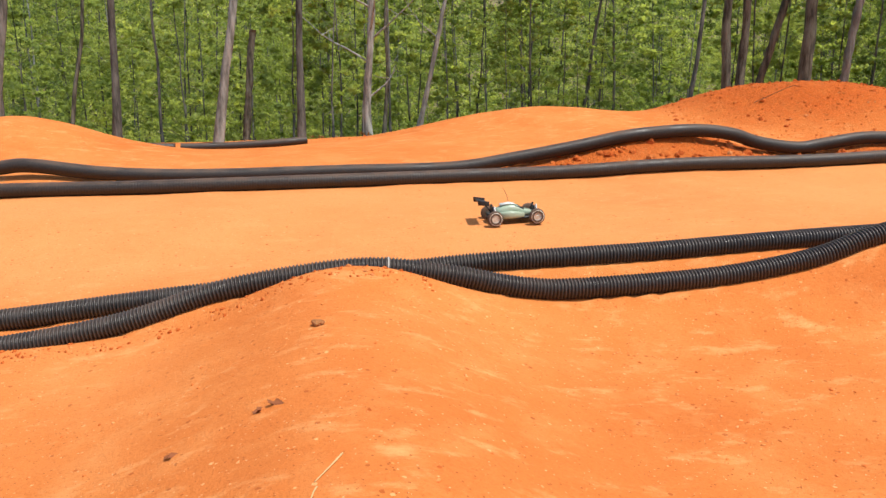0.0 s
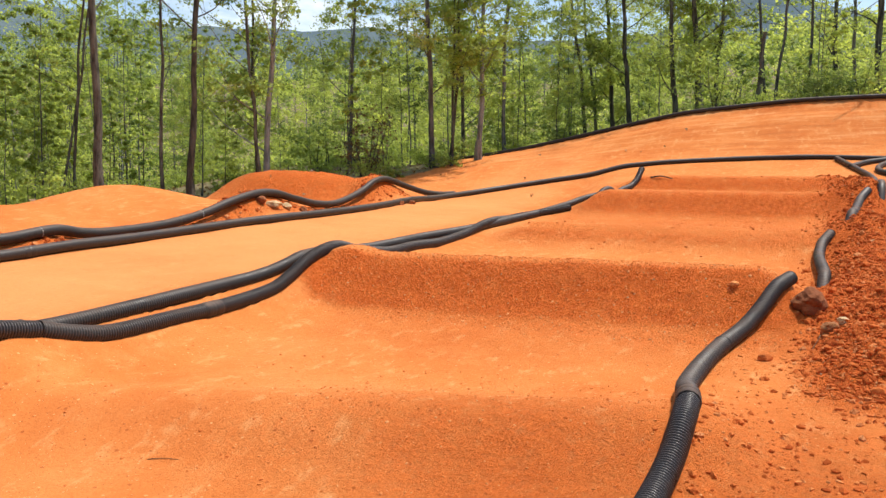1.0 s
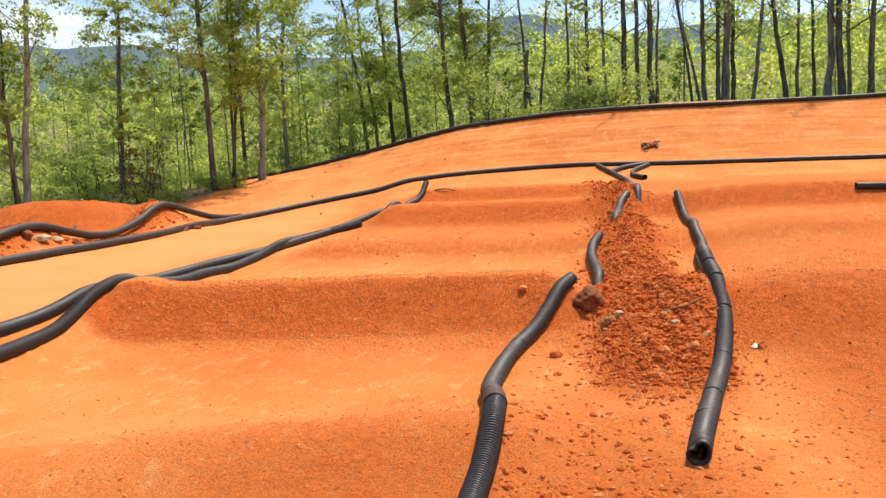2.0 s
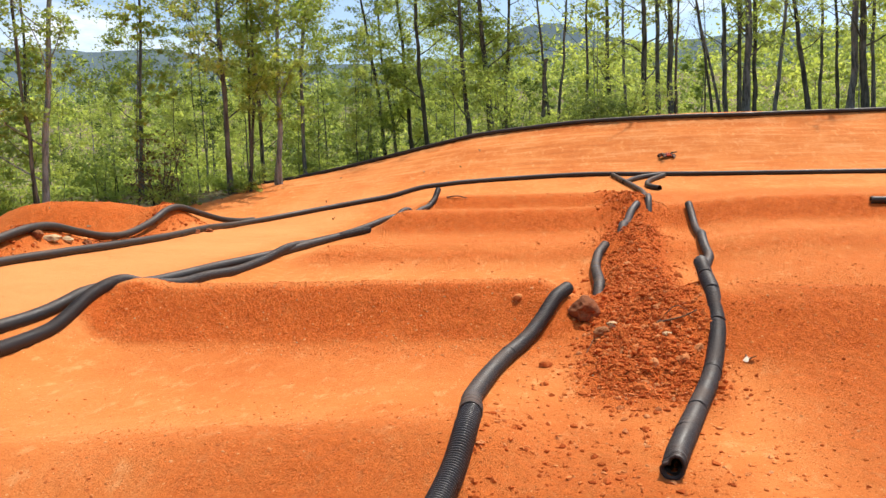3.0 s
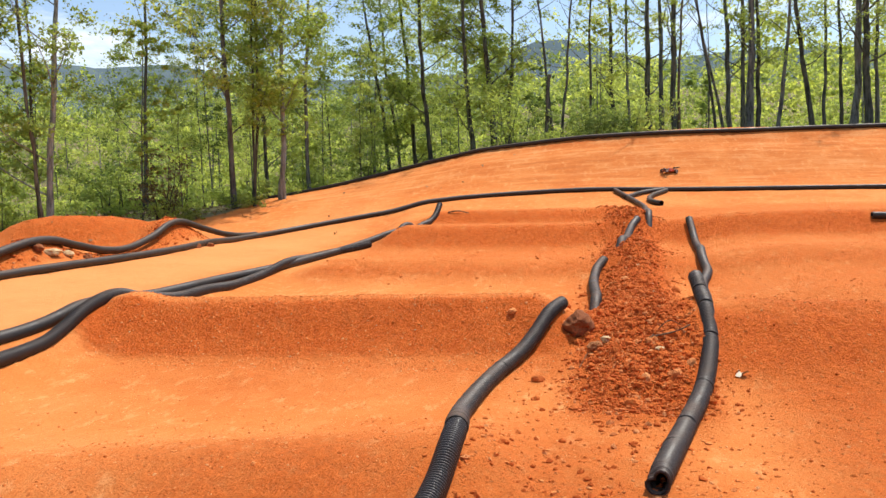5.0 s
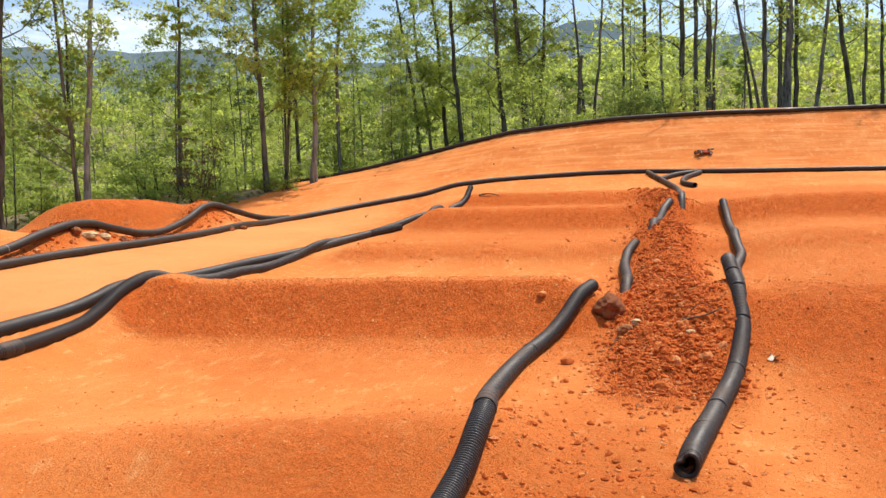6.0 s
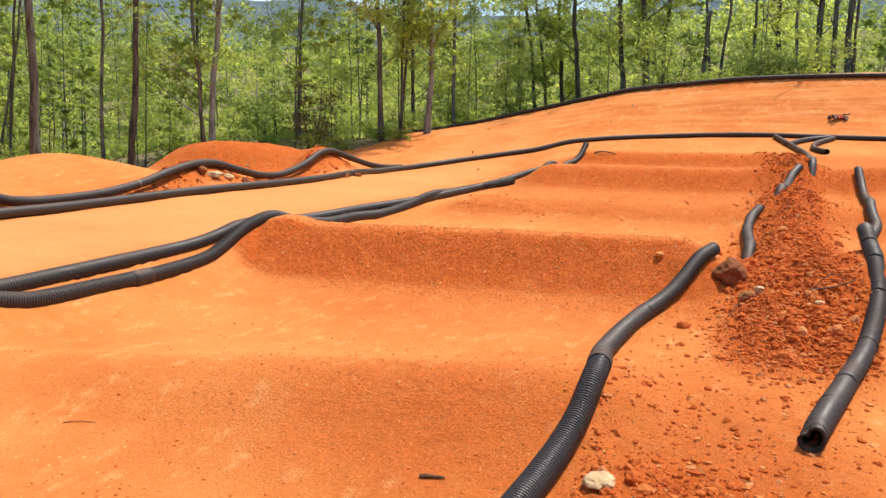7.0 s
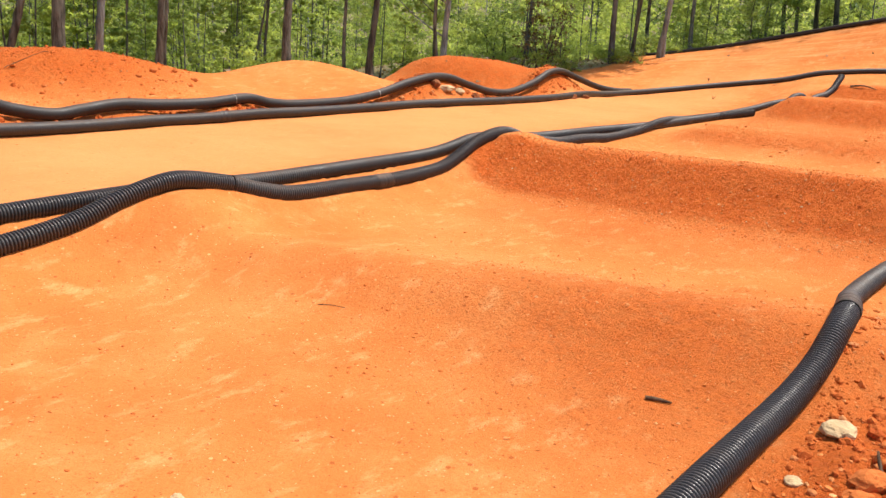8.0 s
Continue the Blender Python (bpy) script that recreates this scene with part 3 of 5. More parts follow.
# the hump-backed pipe along the jump lane, as u along the lane and height
NEAR_REAR = [(-3.2, -0.006), (-2.6, 0.026), (-2.0, 0.076), (-1.4, 0.174), (-0.9, 0.324), (-0.5, 0.394), (-0.1, 0.424), (0.3, 0.37), (0.7, 0.286), (1.0, 0.265), (1.6, 0.285), (2.0, 0.32), (2.4, 0.39), (2.7, 0.49), (3.0, 0.56), (3.2, 0.555), (3.5, 0.505), (3.8, 0.425), (4.1, 0.38), (4.7, 0.38), (5.3, 0.38), (5.9, 0.42), (6.2, 0.5), (6.5, 0.62), (6.8, 0.69), (7.1, 0.7), (7.5, 0.62), (8.2, 0.545), (8.9, 0.55), (9.7, 0.53), (10.5, 0.57), (10.9, 0.61), (11.4, 0.67), (11.9, 0.69), (12.6, 0.68)]
line_b = [lane_point(u, 4.3, z) for u, z in NEAR_REAR]
k = next(i for i, q in enumerate(NEAR_REAR) if q[0] >= 3.5)
drain_pipe(line_b[: k + 1], "black ribbed plastic drain pipe humping over clay jumps", mat=RIBBED_PLASTIC, bands=[lane_point(-0.02, 4.3)], drape=False)
line_b += [lane_point(13.1, 4.12), lane_point(13.55, 3.86), lane_point(13.85, 3.62)]
drain_pipe(line_b[k:], "dusty black plastic drain pipe bent over a clay jump", step=0.0037, ribs=0.009, pitch=0.0222, couplers=[lane_point(5.1, 4.3)], drape=False)
NEAR_FRONT = [(-3.3, 0.065), (-2.1, 0.145), (-1.2, 0.235), (-0.3, 0.305), (0.5, 0.365), (1.5, 0.395), (2.3, 0.435), (3.0, 0.46), (3.6, 0.475)]
drain_pipe([lane_point(u, 4.55, z) for u, z in NEAR_FRONT], "black ribbed plastic drain pipe lying along the straight", mat=RIBBED_PLASTIC, drape=False)
drain_pipe([lane_point(u, v) for u, v in ((3.55, 4.55), (5.0, 4.55), (6.5, 4.55), (8.0, 4.55), (9.5, 4.5), (11.0, 4.35), (12.5, 4.2), (13.6, 3.95), (14.6, 3.7), (15.4, 3.5))], "black plastic drain pipe lying along the straight", step=0.0056, ribs=0.006, pitch=0.0224, sides=12)
for hump, words in (
    (((14.85, 3.42, -0.10), (15.05, 3.36, -0.01), (15.25, 3.30, 0.075), (15.45, 3.24, 0.085), (15.65, 3.20, 0.0), (15.8, 3.18, -0.10)), "black drain pipe hump breaking out of a jump"),
    (((15.75, 3.20, -0.09), (15.95, 3.17, 0.0), (16.3, 3.14, 0.02), (16.65, 3.06, 0.0), (16.85, 2.98, 0.02), (17.0, 2.93, 0.09), (17.07, 2.91, 0.13)), "loose black drain pipe end poking up on a jump"),
):
    drain_pipe([lane_point(u, v, lift=h) for u, v, h in hump], words, step=0.0056, ribs=0.004, pitch=0.0224, sides=12, open_end=True, drape=False)

# the pair beyond the straight
drain_pipe([lane_point(u, 7.2) for u in (-5.0, -3.0, -1.0, 1.0, 3.0, 5.0, 7.0, 9.0)] + [(4.75, 11.45), (6.0, 12.15), (7.4, 13.0), (8.72, 14.02)], "long black drain pipe along the far side of the straight", step=0.0075, ribs=0.0028, pitch=0.0224, sides=12, couplers=[lane_point(5.9, 7.2)])
drain_pipe([(8.7, 14.0), (9.9, 14.85), (10.9, 15.25), (12.0, 15.35), (13.25, 15.1), (14.6, 14.5), (15.9, 13.7), (17.2, 12.75), (18.1, 11.75), (18.7, 10.9), (19.4, 9.5), (20.1, 8.2), (20.9, 6.8), (21.8, 5.2), (22.8, 3.4)], "black drain pipe curving round the inside of the banked turn", step=0.06, ribs=0.0, sides=10)
FAR_REAR = [(-5.0, 0.44), (-4.0, 0.50), (-3.2, 0.60), (-2.9, 0.62), (-2.3, 0.54), (-1.5, 0.50), (-0.2, 0.51), (0.8, 0.52), (1.4, 0.60), (2.0, 0.70), (2.5, 0.79), (3.1, 0.83), (3.5, 0.79), (3.8, 0.70), (4.2, 0.645), (4.5, 0.68), (4.9, 0.73), (5.4, 0.72), (6.0, 0.73), (6.6, 0.78), (7.0, 0.72), (7.5, 0.70), (8.4, 0.74), (9.1, 0.84), (9.7, 0.98), (10.3, 1.08), (10.8, 1.08), (11.4, 0.97), (12.1, 0.86), (12.8, 0.86), (13.6, 1.02), (14.2, 1.22), (14.7, 1.26), (15.4, 1.12), (16.2, 0.97), (17.0, 0.90), (17.6, 0.90)]
drain_pipe([lane_point(u, 7.6 - 0.30 * max(0, u - 14.5) / 3.0, z) for u, z in FAR_REAR], "black drain pipe snaking over low heaps of rubble", step=0.025, ribs=0.0, sides=12, couplers=[lane_point(8.6, 7.6)], bands=[lane_point(6.4, 7.6), lane_point(9.03, 7.6)], drape=False)

drain_pipe(TOP_PIPE, "long black drain pipe topping the banked turn", step=0.07, ribs=0.0, sides=10)

# pipes either side of the strip of rubble
drain_pipe([(0.62, 1.348), (1.30, 1.720), (1.70, 1.937), (2.10, 2.149), (2.45, 2.330), (2.75, 2.482), (3.02, 2.64), (3.14, 2.72)], "black ribbed drain pipe beside the jump lane", sides=20, mat=SHINY_PLASTIC)
drain_pipe([(3.09, 2.685), (3.25, 2.81), (3.66, 3.15), (4.18, 3.46), (4.88, 3.77), (5.40, 3.90), (5.68, 3.95), (5.88, 3.98), (6.02, 4.0)], "smooth grey black drain pipe bent up onto a jump", step=0.0042, ribs=0.0055, sides=16, couplers=[(3.17, 2.75)], cuts=[(4.78, 3.73)], open_end=True)
drain_pipe([(7.2, 4.40), (7.6, 4.62), (8.2, 5.02), (8.75, 5.36), (9.19, 5.56), (9.32, 5.56)], "short black drain pipe over the second jump", buried=True, step=0.0056, ribs=0.003, pitch=0.0224, sides=12, open_end=True)
drain_pipe([(9.6, 5.5), (10.2, 5.75), (11.2, 6.3), (11.96, 6.64), (12.25, 6.68)], "short black drain pipe over the third jump", buried=True, step=0.03, ribs=0.0, sides=12)
drain_pipe([(12.3, 6.5), (13.6, 7.2), (15.0, 8.0), (16.15, 8.62), (17.0, 9.3), (18.6, 10.8)], "black drain pipe forking towards the banked turn", buried=True, step=0.03, ribs=0.0, sides=12)
drain_pipe([(17.6, 9.9), (18.45, 9.98), (19.2, 9.75)], "short black drain pipe crossing a fork", step=0.03, ribs=0.0, sides=10)
drain_pipe([(19.1, 9.62), (18.1, 9.5), (17.35, 9.15), (17.05, 8.7)], "curled black drain pipe end at a fork", step=0.03, ribs=0.0, sides=10)
drain_pipe([(3.44, 1.745, 0.175), (3.81, 1.87, 0.18), (4.40, 2.06, 0.19), (5.09, 2.27, 0.25), (5.65, 2.47, 0.45), (6.04, 2.68, 0.66), (6.29, 2.84, 0.75), (6.46, 2.95, 0.82), (6.6, 3.03, 0.84)], "open-ended black drain pipe draped over a clay jump", step=0.0042, ribs=0.0060, sides=18, cuts=[(6.6, 3.03), (6.3, 2.85), (6.05, 2.69), (5.71, 2.5), (5.11, 2.28), (4.39, 2.06), (3.97, 1.92)], dented=True, drape=False, open_start=True, open_end=True)
drain_pipe([(6.75, 2.95), (7.6, 3.3), (8.6, 3.85), (9.2, 4.15), (9.74, 4.33), (10.2, 4.62), (11.5, 5.25), (12.5, 5.81), (12.85, 6.05)], "black drain pipe along the second jump lane", buried=True, step=0.0056, ribs=0.003, pitch=0.0224, sides=12)
drain_pipe([(14.25, 3.62), (14.5, 3.2), (15.2, 2.1)], "short black drain pipe lying on the second lane", step=0.03, ribs=0.0, sides=10, open_start=True)

# at the edge of the wood
drain_pipe([(-9.9, 8.1), (-9.34, 8.63), (-8.88, 9.08)], "black drain pipe at the edge of the wood", step=0.03, ribs=0.0, sides=10, open_end=True)
drain_pipe([(-8.82, 9.12), (-8.4, 9.5), (-7.9, 9.92), (-7.5, 10.4)], "black drain pipe at the edge of the wood", step=0.03, ribs=0.0, sides=10)
drain_pipe([(1.2, 14.7), (1.68, 15.06), (2.19, 15.2)], "black drain pipe behind the heaps", step=0.03, ribs=0.0, sides=10)


def bed_pipes():
    """Earth trodden up under the pipes where they would otherwise hang just clear of it."""
    me = ground.data
    co = np.empty(len(me.vertices) * 3)
    me.vertices.foreach_get("co", co)
    co = co.reshape(-1, 3)
    near = np.flatnonzero((co[:, 0] > -4.2) & (co[:, 0] < 8.6) & (co[:, 1] > 1) & (co[:, 1] < 9))
    tree_2d = kdtree.KDTree(len(near))
    for k, i in enumerate(near):
        tree_2d.insert((co[i, 0], co[i, 1], 0), k)
    tree_2d.balance()
    base = co[:, 2].copy()
    for line in PIPE_LINES[:4]:
        step = np.linalg.norm(line[1] - line[0])
        for p in line[:: max(1, round(0.03 / step))]:
            low = p[2] - PIPE_R
            for _, k, d in tree_2d.find_range((p[0], p[1], 0), 0.17):
                i = near[k]
                if 0 < low - base[i] < 0.11:
                    co[i, 2] = max(co[i, 2], low + 0.020 - 0.85 * max(0, d - 0.045))
    me.vertices.foreach_set("co", co.ravel())
    me.update()


bed_pipes()


# ---- the wood ----
def leaf_cards(centres, size, rng, outward=None):
    """Many single leaves at random turns; outward gives the side that each one turns to the light."""
    c = np.asarray(centres)
    n = len(c)
    d = rng.normal(size=(n, 3))
    d[:, 2] *= 0.55
    d /= np.linalg.norm(d, axis=1)[:, None]
    e = np.cross(d, rng.normal(size=(n, 3)))
    e /= np.linalg.norm(e, axis=1)[:, None]
    if outward is not None:
        flip = np.sum(np.cross(e, d) * outward, axis=1) < 0
        e[flip] *= -1
    s = size * rng.uniform(0.6, 1.35, (n, 1))
    v = np.stack([c - d * s * 0.55 - e * s * 0.1, c + e * s * 0.62, c + d * s * 0.75 - e * s * 0.3], 1).reshape(-1, 3)
    f = np.arange(3 * n).reshape(n, 3)
    return v.tolist(), f.tolist()


def leaf_clumps(centres, spread, per, rng, flat=0.6):
    """Leaves on sprays round each centre, and the side each turns outward."""
    n = len(centres)
    q = rng.normal(size=(n, per, 3))
    q /= np.linalg.norm(q, axis=2)[:, :, None]
    reach = np.asarray(spread).reshape(-1, 1, 1) * rng.uniform(0.25, 1.0, (n, per, 1)) ** 0.6 * (1 + 0.4 * np.sin(q[:, :, :1] * 6 + np.arange(n)[:, None, None]))
    at = np.asarray(centres)[:, None] + q * reach * (1, 1, flat)
    out = q + (0, 0, 0.55) + 0.35 * rng.normal(size=q.shape)
    out /= np.linalg.norm(out, axis=2)[:, :, None]
    return at.reshape(-1, 3), out.reshape(-1, 3)


def leafage(name, centres, spread, per, size, mat, rng, parent=None, flat=0.6):
    c, out = leaf_clumps(centres, spread, per, rng, flat)
    v, f = leaf_cards(c, size, rng, out)
    ob = part(name, v, f, mat, parent)
    ob.data.normals_split_custom_set_from_vertices(np.repeat(out, 3, axis=0).tolist())
    return ob


def limb(start, way, length, radius, rng, sag=0.1, sides=6):
    """A bent tapering branch as a swept line and its radii."""
    n = 7
    p, q = [np.array(start, float)], np.array(way, float)
    for k in range(n - 1):
        q = q + rng.normal(0, 0.13, 3) + np.array((0, 0, sag))
        q /= np.linalg.norm(q)
        p.append(p[-1] + q * length / (n - 1))
    return np.array(p), radius * np.linspace(1, 0.25, n)


def tree(at, radius, height, lean, seed, bark, leaf, leaves=1300, low=0.32, leaf_size=0.085, broken=False, label="", limbs=11, puff=0.62, sink=0.25, coarse=False):
    """A tapered trunk, bent limbs and a loose crown of single leaves. lean: metres to the right of the view per metre up."""
    rng = np.random.default_rng(seed)
    x, y = at
    z = float(land(x, y)) - sink
    root = thing("tree", label, "tree", "trees of the wood", at=(x, y, z))
    side = np.array((y, -x, 0.0)) / math.hypot(x, y)
    n = 14
    s = np.linspace(0, 1, n)
    wob = np.cumsum(rng.normal(0, 0.06, (n, 3)) * (1, 1, 0), axis=0) * height * 0.05
    line = s[:, None] * height * (side * lean + np.array((0, 0, 1.0))) + wob
    line[0] = (0, 0, 0)
    taper = radius * (1 - 0.72 * s) + radius * 0.45 * np.exp(-s * height / 0.35)
    if broken:
        taper = radius * (1 - 0.25 * s)
    smooth_line = glide(line, height / (18 if coarse else 40))
    r = np.interp(np.linspace(0, 1, len(smooth_line)), s, taper)
    tilt = smooth_line + np.array((1e-4, 0, 0)) * np.arange(len(smooth_line))[:, None]
    t = np.gradient(tilt, axis=0)
    t /= np.linalg.norm(t, axis=1)[:, None]
    sides = 6 if coarse else 9
    a = np.linspace(0, 2 * math.pi, sides, endpoint=False)
    e1 = np.cross(t, (0.0, 1.0, 0.0))
    e1 /= np.linalg.norm(e1, axis=1)[:, None]
    e2 = np.cross(t, e1)
    lumps = 1 + 0.10 * rng.normal(size=(len(r), sides))
    ring = smooth_line[:, None] + (np.cos(a)[None, :, None] * e1[:, None] + np.sin(a)[None, :, None] * e2[:, None]) * (r[:, None] * lumps)[:, :, None]
    i = np.arange(len(r) * sides).reshape(-1, sides)
    j = np.roll(i, -1, axis=1)
    f = np.stack([i[:-1], i[1:], j[1:], j[:-1]], -1).reshape(-1, 4).tolist()
    f.append(tuple(i[-1]))
    if broken:
        part("trunk", ring.reshape(-1, 3).tolist(), f, bark, root)
        return root
    verts, faces, tips = ring.reshape(-1, 3).tolist(), f, []
    for k in range(limbs):
        h = low + (0.97 - low) * (k + rng.uniform(0, 0.9)) / limbs
        az = rng.uniform(0, 2 * math.pi)
        start = np.array([np.interp(h, s, line[:, q]) for q in range(3)])
        reach = height * (0.13 + 0.13 * rng.random()) * (1.15 - 0.75 * abs(h - 0.55))
        p, q = limb(start, (math.cos(az), math.sin(az), 0.55), reach, radius * (1.0 - 0.75 * h) * 0.34, rng)
        v, g = sweep(p, q, 3 if coarse else 5)
        faces += [tuple(w + len(verts) for w in m) for m in g]
        verts += v
        tips += [(p[-1], reach), (p[-3], reach), (p[-4], reach * 0.8)]
        for w in range(1 if coarse else 2):
            p2, q2 = limb(p[3 + w], rng.normal(0, 1, 3) * (1, 1, 0.3) + (0, 0, 0.3), reach * 0.5, q[3 + w] * 0.7, rng)
            v, g = sweep(p2, q2, 3 if coarse else 4)
            faces += [tuple(m + len(verts) for m in b) for b in g]
            verts += v
            tips += [(p2[-1], reach * 0.7), (p2[3], reach * 0.6)]
    part("trunk", verts, faces, bark, root)
    if leaves:
        per = 46
        pick = rng.integers(0, len(tips), max(4, leaves // per))
        wide = np.array([tips[k][1] for k in pick])
        clump = np.array([tips[k][0] for k in pick]) + rng.normal(0, 1, (len(pick), 3)) * wide[:, None] * puff * 0.30 * (1, 1, 0.8)
        leafage("crown", clump, height * 0.026 * rng.uniform(0.6, 1.5, len(pick)), per, leaf_size, leaf, rng, root)
    return root


def shrub(seed, height, spread, leaves, leaf, leaf_size=0.085, label="leafy light green shrub under the trees"):
    """Several thin stems with leaves from the ground up."""
    rng = np.random.default_rng(seed)
    root = thing("shrub", label, "shrub", "undergrowth at the edge of the wood")
    tips = []
    for k in range(5):
        az = rng.uniform(0, 2 * math.pi)
        p, q = limb((rng.normal(0, 0.12), rng.normal(0, 0.12), -0.1), (0.45 * math.cos(az), 0.45 * math.sin(az), 1.0), height * rng.uniform(0.7, 1.0), 0.012 + 0.006 * height, rng, 0.05)
        v, g = sweep(p + np.array((1e-3, 0, 0)) * np.arange(len(p))[:, None], q, 4)
        part("stem", v, g, BARK_BROWN, root)
        tips += [p[m] for m in range(2, 7)]
    pick = rng.integers(0, len(tips), leaves // 28)
    clump = np.array([tips[k] for k in pick]) + rng.normal(0, 1, (len(pick), 3)) * (spread * 0.30, spread * 0.30, height * 0.10)
    clump[:, 2] = np.maximum(clump[:, 2], 0.08)
    leafage("foliage", clump, (0.12 + 0.09 * height) * rng.uniform(0.6, 1.4, len(pick)), 28, leaf_size, leaf, rng, root, 0.5)
    return root


# x, y, trunk radius, lean
EDGE_WOOD = [(-11.6, 8.3, 0.117, 0.10), (-12.5, 10.3, 0.044, 0.13), (-10.9, 9.9, 0.076, 0.064), (-9.4, 10.6, 0.085, 0.12), (-8.5, 11.7, 0.072, 0.002), (-7.9, 13.5, 0.043, 0.034), (-12.8, 12.9, 0.038, 0.0), (-8.1, 18.4, 0.028, 0.045), (-6.3, 19.1, 0.028, 0.053), (-5.5, 18.3, 0.046, 0.132), (-3.0, 17.8, 0.056, 0.095)]
LEFT_WOOD = [(-1.95, 15.5, 0.097, -0.027), (-1.75, 15.8, 0.093, -0.053), (-0.8, 16.6, 0.138, 0.03), (0.95, 18.1, 0.088, 0.031), (1.2, 18.6, 0.051, 0.05), (3.3, 20.9, 0.037, 0.165), (3.7, 20.8, 0.044, 0.074), (3.62, 17.8, 0.106, 0.015), (5.6, 20.3, 0.058, 0.02), (6.05, 19.7, 0.097, 0.06)]
MIDDLE_WOOD = [(8.5, 21.5, 0.048, -0.03), (8.45, 20.9, 0.086, 0.07), (8.2, 20.4, 0.054, -0.065), (13.6, 20.5, 0.082, -0.03), (14.3, 20.6, 0.052, 0.028), (15.0, 20.1, 0.087, 0.015), (14.0, 20.1, 0.043, 0.003), (12.4, 23.5, 0.06, 0.02), (16.6, 23.0, 0.07, -0.03), (17.6, 22.0, 0.07, 0.02)]
BANK_WOOD = [(19.6, 20.0, 0.068, -0.145), (21.3, 21.1, 0.063, -0.115), (20.9, 20.1, 0.081, -0.091), (19.9, 18.3, 0.084, -0.085), (20.3, 17.0, 0.083, -0.053), (21.2, 16.8, 0.113, -0.068), (22.2, 17.0, 0.078, 0.042)]
RIGHT_WOOD = [(26.8, 15.6, 0.097, -0.034), (26.2, 14.7, 0.063, 0.007), (25.7, 13.5, 0.111, -0.025), (26.7, 13.7, 0.094, -0.002), (24.8, 12.2, 0.106, -0.016), (27.7, 11.6, 0.094, -0.024), (27.4, 11.0, 0.082, 0.01), (25.7, 10.1, 0.134, 0.011), (28.0, 10.7, 0.083, 0.001), (26.9, 9.7, 0.07, 0.045), (27.6, 8.8, 0.091, -0.12), (29.6, 9.1, 0.065, 0.002), (30.7, 8.9, 0.067, -0.026), (27.6, 7.6, 0.119, 0.015), (27.4, 7.1, 0.118, -0.023), (29.1, 7.3, 0.073, -0.003), (27.9, 6.4, 0.10, 0.02), (29.0, 5.6, 0.09, -0.04)]
PALE = ((-9.4, 10.6), (8.45, 20.9), (15.0, 20.1))

seed = 100
for wood, low, leaves, kinds in (
    (EDGE_WOOD, 0.30, 1500, (BARK_BROWN, BARK_GREY)),
    (LEFT_WOOD, 0.30, 1800, (BARK_BROWN, BARK_BROWN)),
    (MIDDLE_WOOD, 0.12, 12000, (BARK_BROWN, BARK_GREY)),
    (BANK_WOOD, 0.09, 10500, (BARK_BROWN, BARK_BROWN)),
    (RIGHT_WOOD, 0.20, 2400, (BARK_GREY, BARK_BROWN)),
):
    back, tall = (1.13, 10.5) if wood in (BANK_WOOD, RIGHT_WOOD) else (1.0, 12.5)
    for x, y, r, lean in wood:
        seed += 1
        pick = random.Random(seed)
        bark = BARK_PALE if (x, y) in PALE else kinds[seed % 2]
        word = {"pale_bark": "pale barked", "grey_bark": "grey barked", "brown_bark": "dark brown barked"}[bark.name]
        slim = r < 0.06
        r = r * (0.86 if wood in (EDGE_WOOD, LEFT_WOOD) else 1.0)
        tree((x * back, y * back), r * back, tall * pick.uniform(0.9, 1.1) * (0.75 if slim else 1), lean, seed, bark, LEAF_BRIGHT if seed % 3 else LEAF_MID, round(leaves * (0.55 if slim else 1) * (0.55 if 7 < x < 10 else 1)), low + pick.uniform(-0.04, 0.08), leaf_size=0.07, label=f"{'slender' if slim else 'tall'} {word} tree with a thin crown of young leaves", sink=0.15)

tree((-7.2, 13.5), 0.05, 6.5, 0.20, 66, BARK_PALE, LEAF_MID, 0, 0.3, label="thin bare leaning dead tree beside a pale one", limbs=12)
tree((-7.86, 12.95), 0.075, 7.5, 0.025, 61, BARK_PALE, LEAF_MID, 0, 0.12, label="bare dead tree with pale peeling bark", limbs=16)
tree((-1.75, 16.85), 0.076, 4.6, 0.217, 62, BARK_BROWN, LEAF_MID, 0, 0.6, broken=True, label="broken dead trunk with a splintered top")
tree((-0.25, 17.7), 0.085, 4.3, 0.094, 63, BARK_PALE, LEAF_MID, 0, 0.6, broken=True, label="broken grey dead trunk leaning over")
tree((22.96, 16.0), 0.078, 2.7, 0.06, 64, BARK_BROWN, LEAF_MID, 0, 0.6, broken=True, label="tall broken dark stump behind the bank")
tree((-9.7, 11.7), 0.073, 2.2, 0.10, 65, BARK_BROWN, LEAF_MID, 0, 0.6, broken=True, label="dark broken stump at the edge of the wood")
for x, y, lean, seed in ((24.4, 16.3, 0.07, 67), (24.3, 16.5, -0.10, 68), (27.6, 11.7, -0.20, 69), (28.4, 12.3, -0.12, 70), (22.6, 18.9, -0.05, 71), (25.6, 15.9, 0.02, 72)):
    tree((x, y), 0.055, 9.0, lean, seed, BARK_BROWN, LEAF_MID, 0, 0.3, label="thin dark bare tree behind the bank", limbs=11)

# trees further in, a few kinds repeated
rng = np.random.default_rng(7)
LEAF_ORDER = (LEAF_BRIGHT, LEAF_MID, LEAF_DEEP, LEAF_BRIGHT, LEAF_BRIGHT, LEAF_MID)


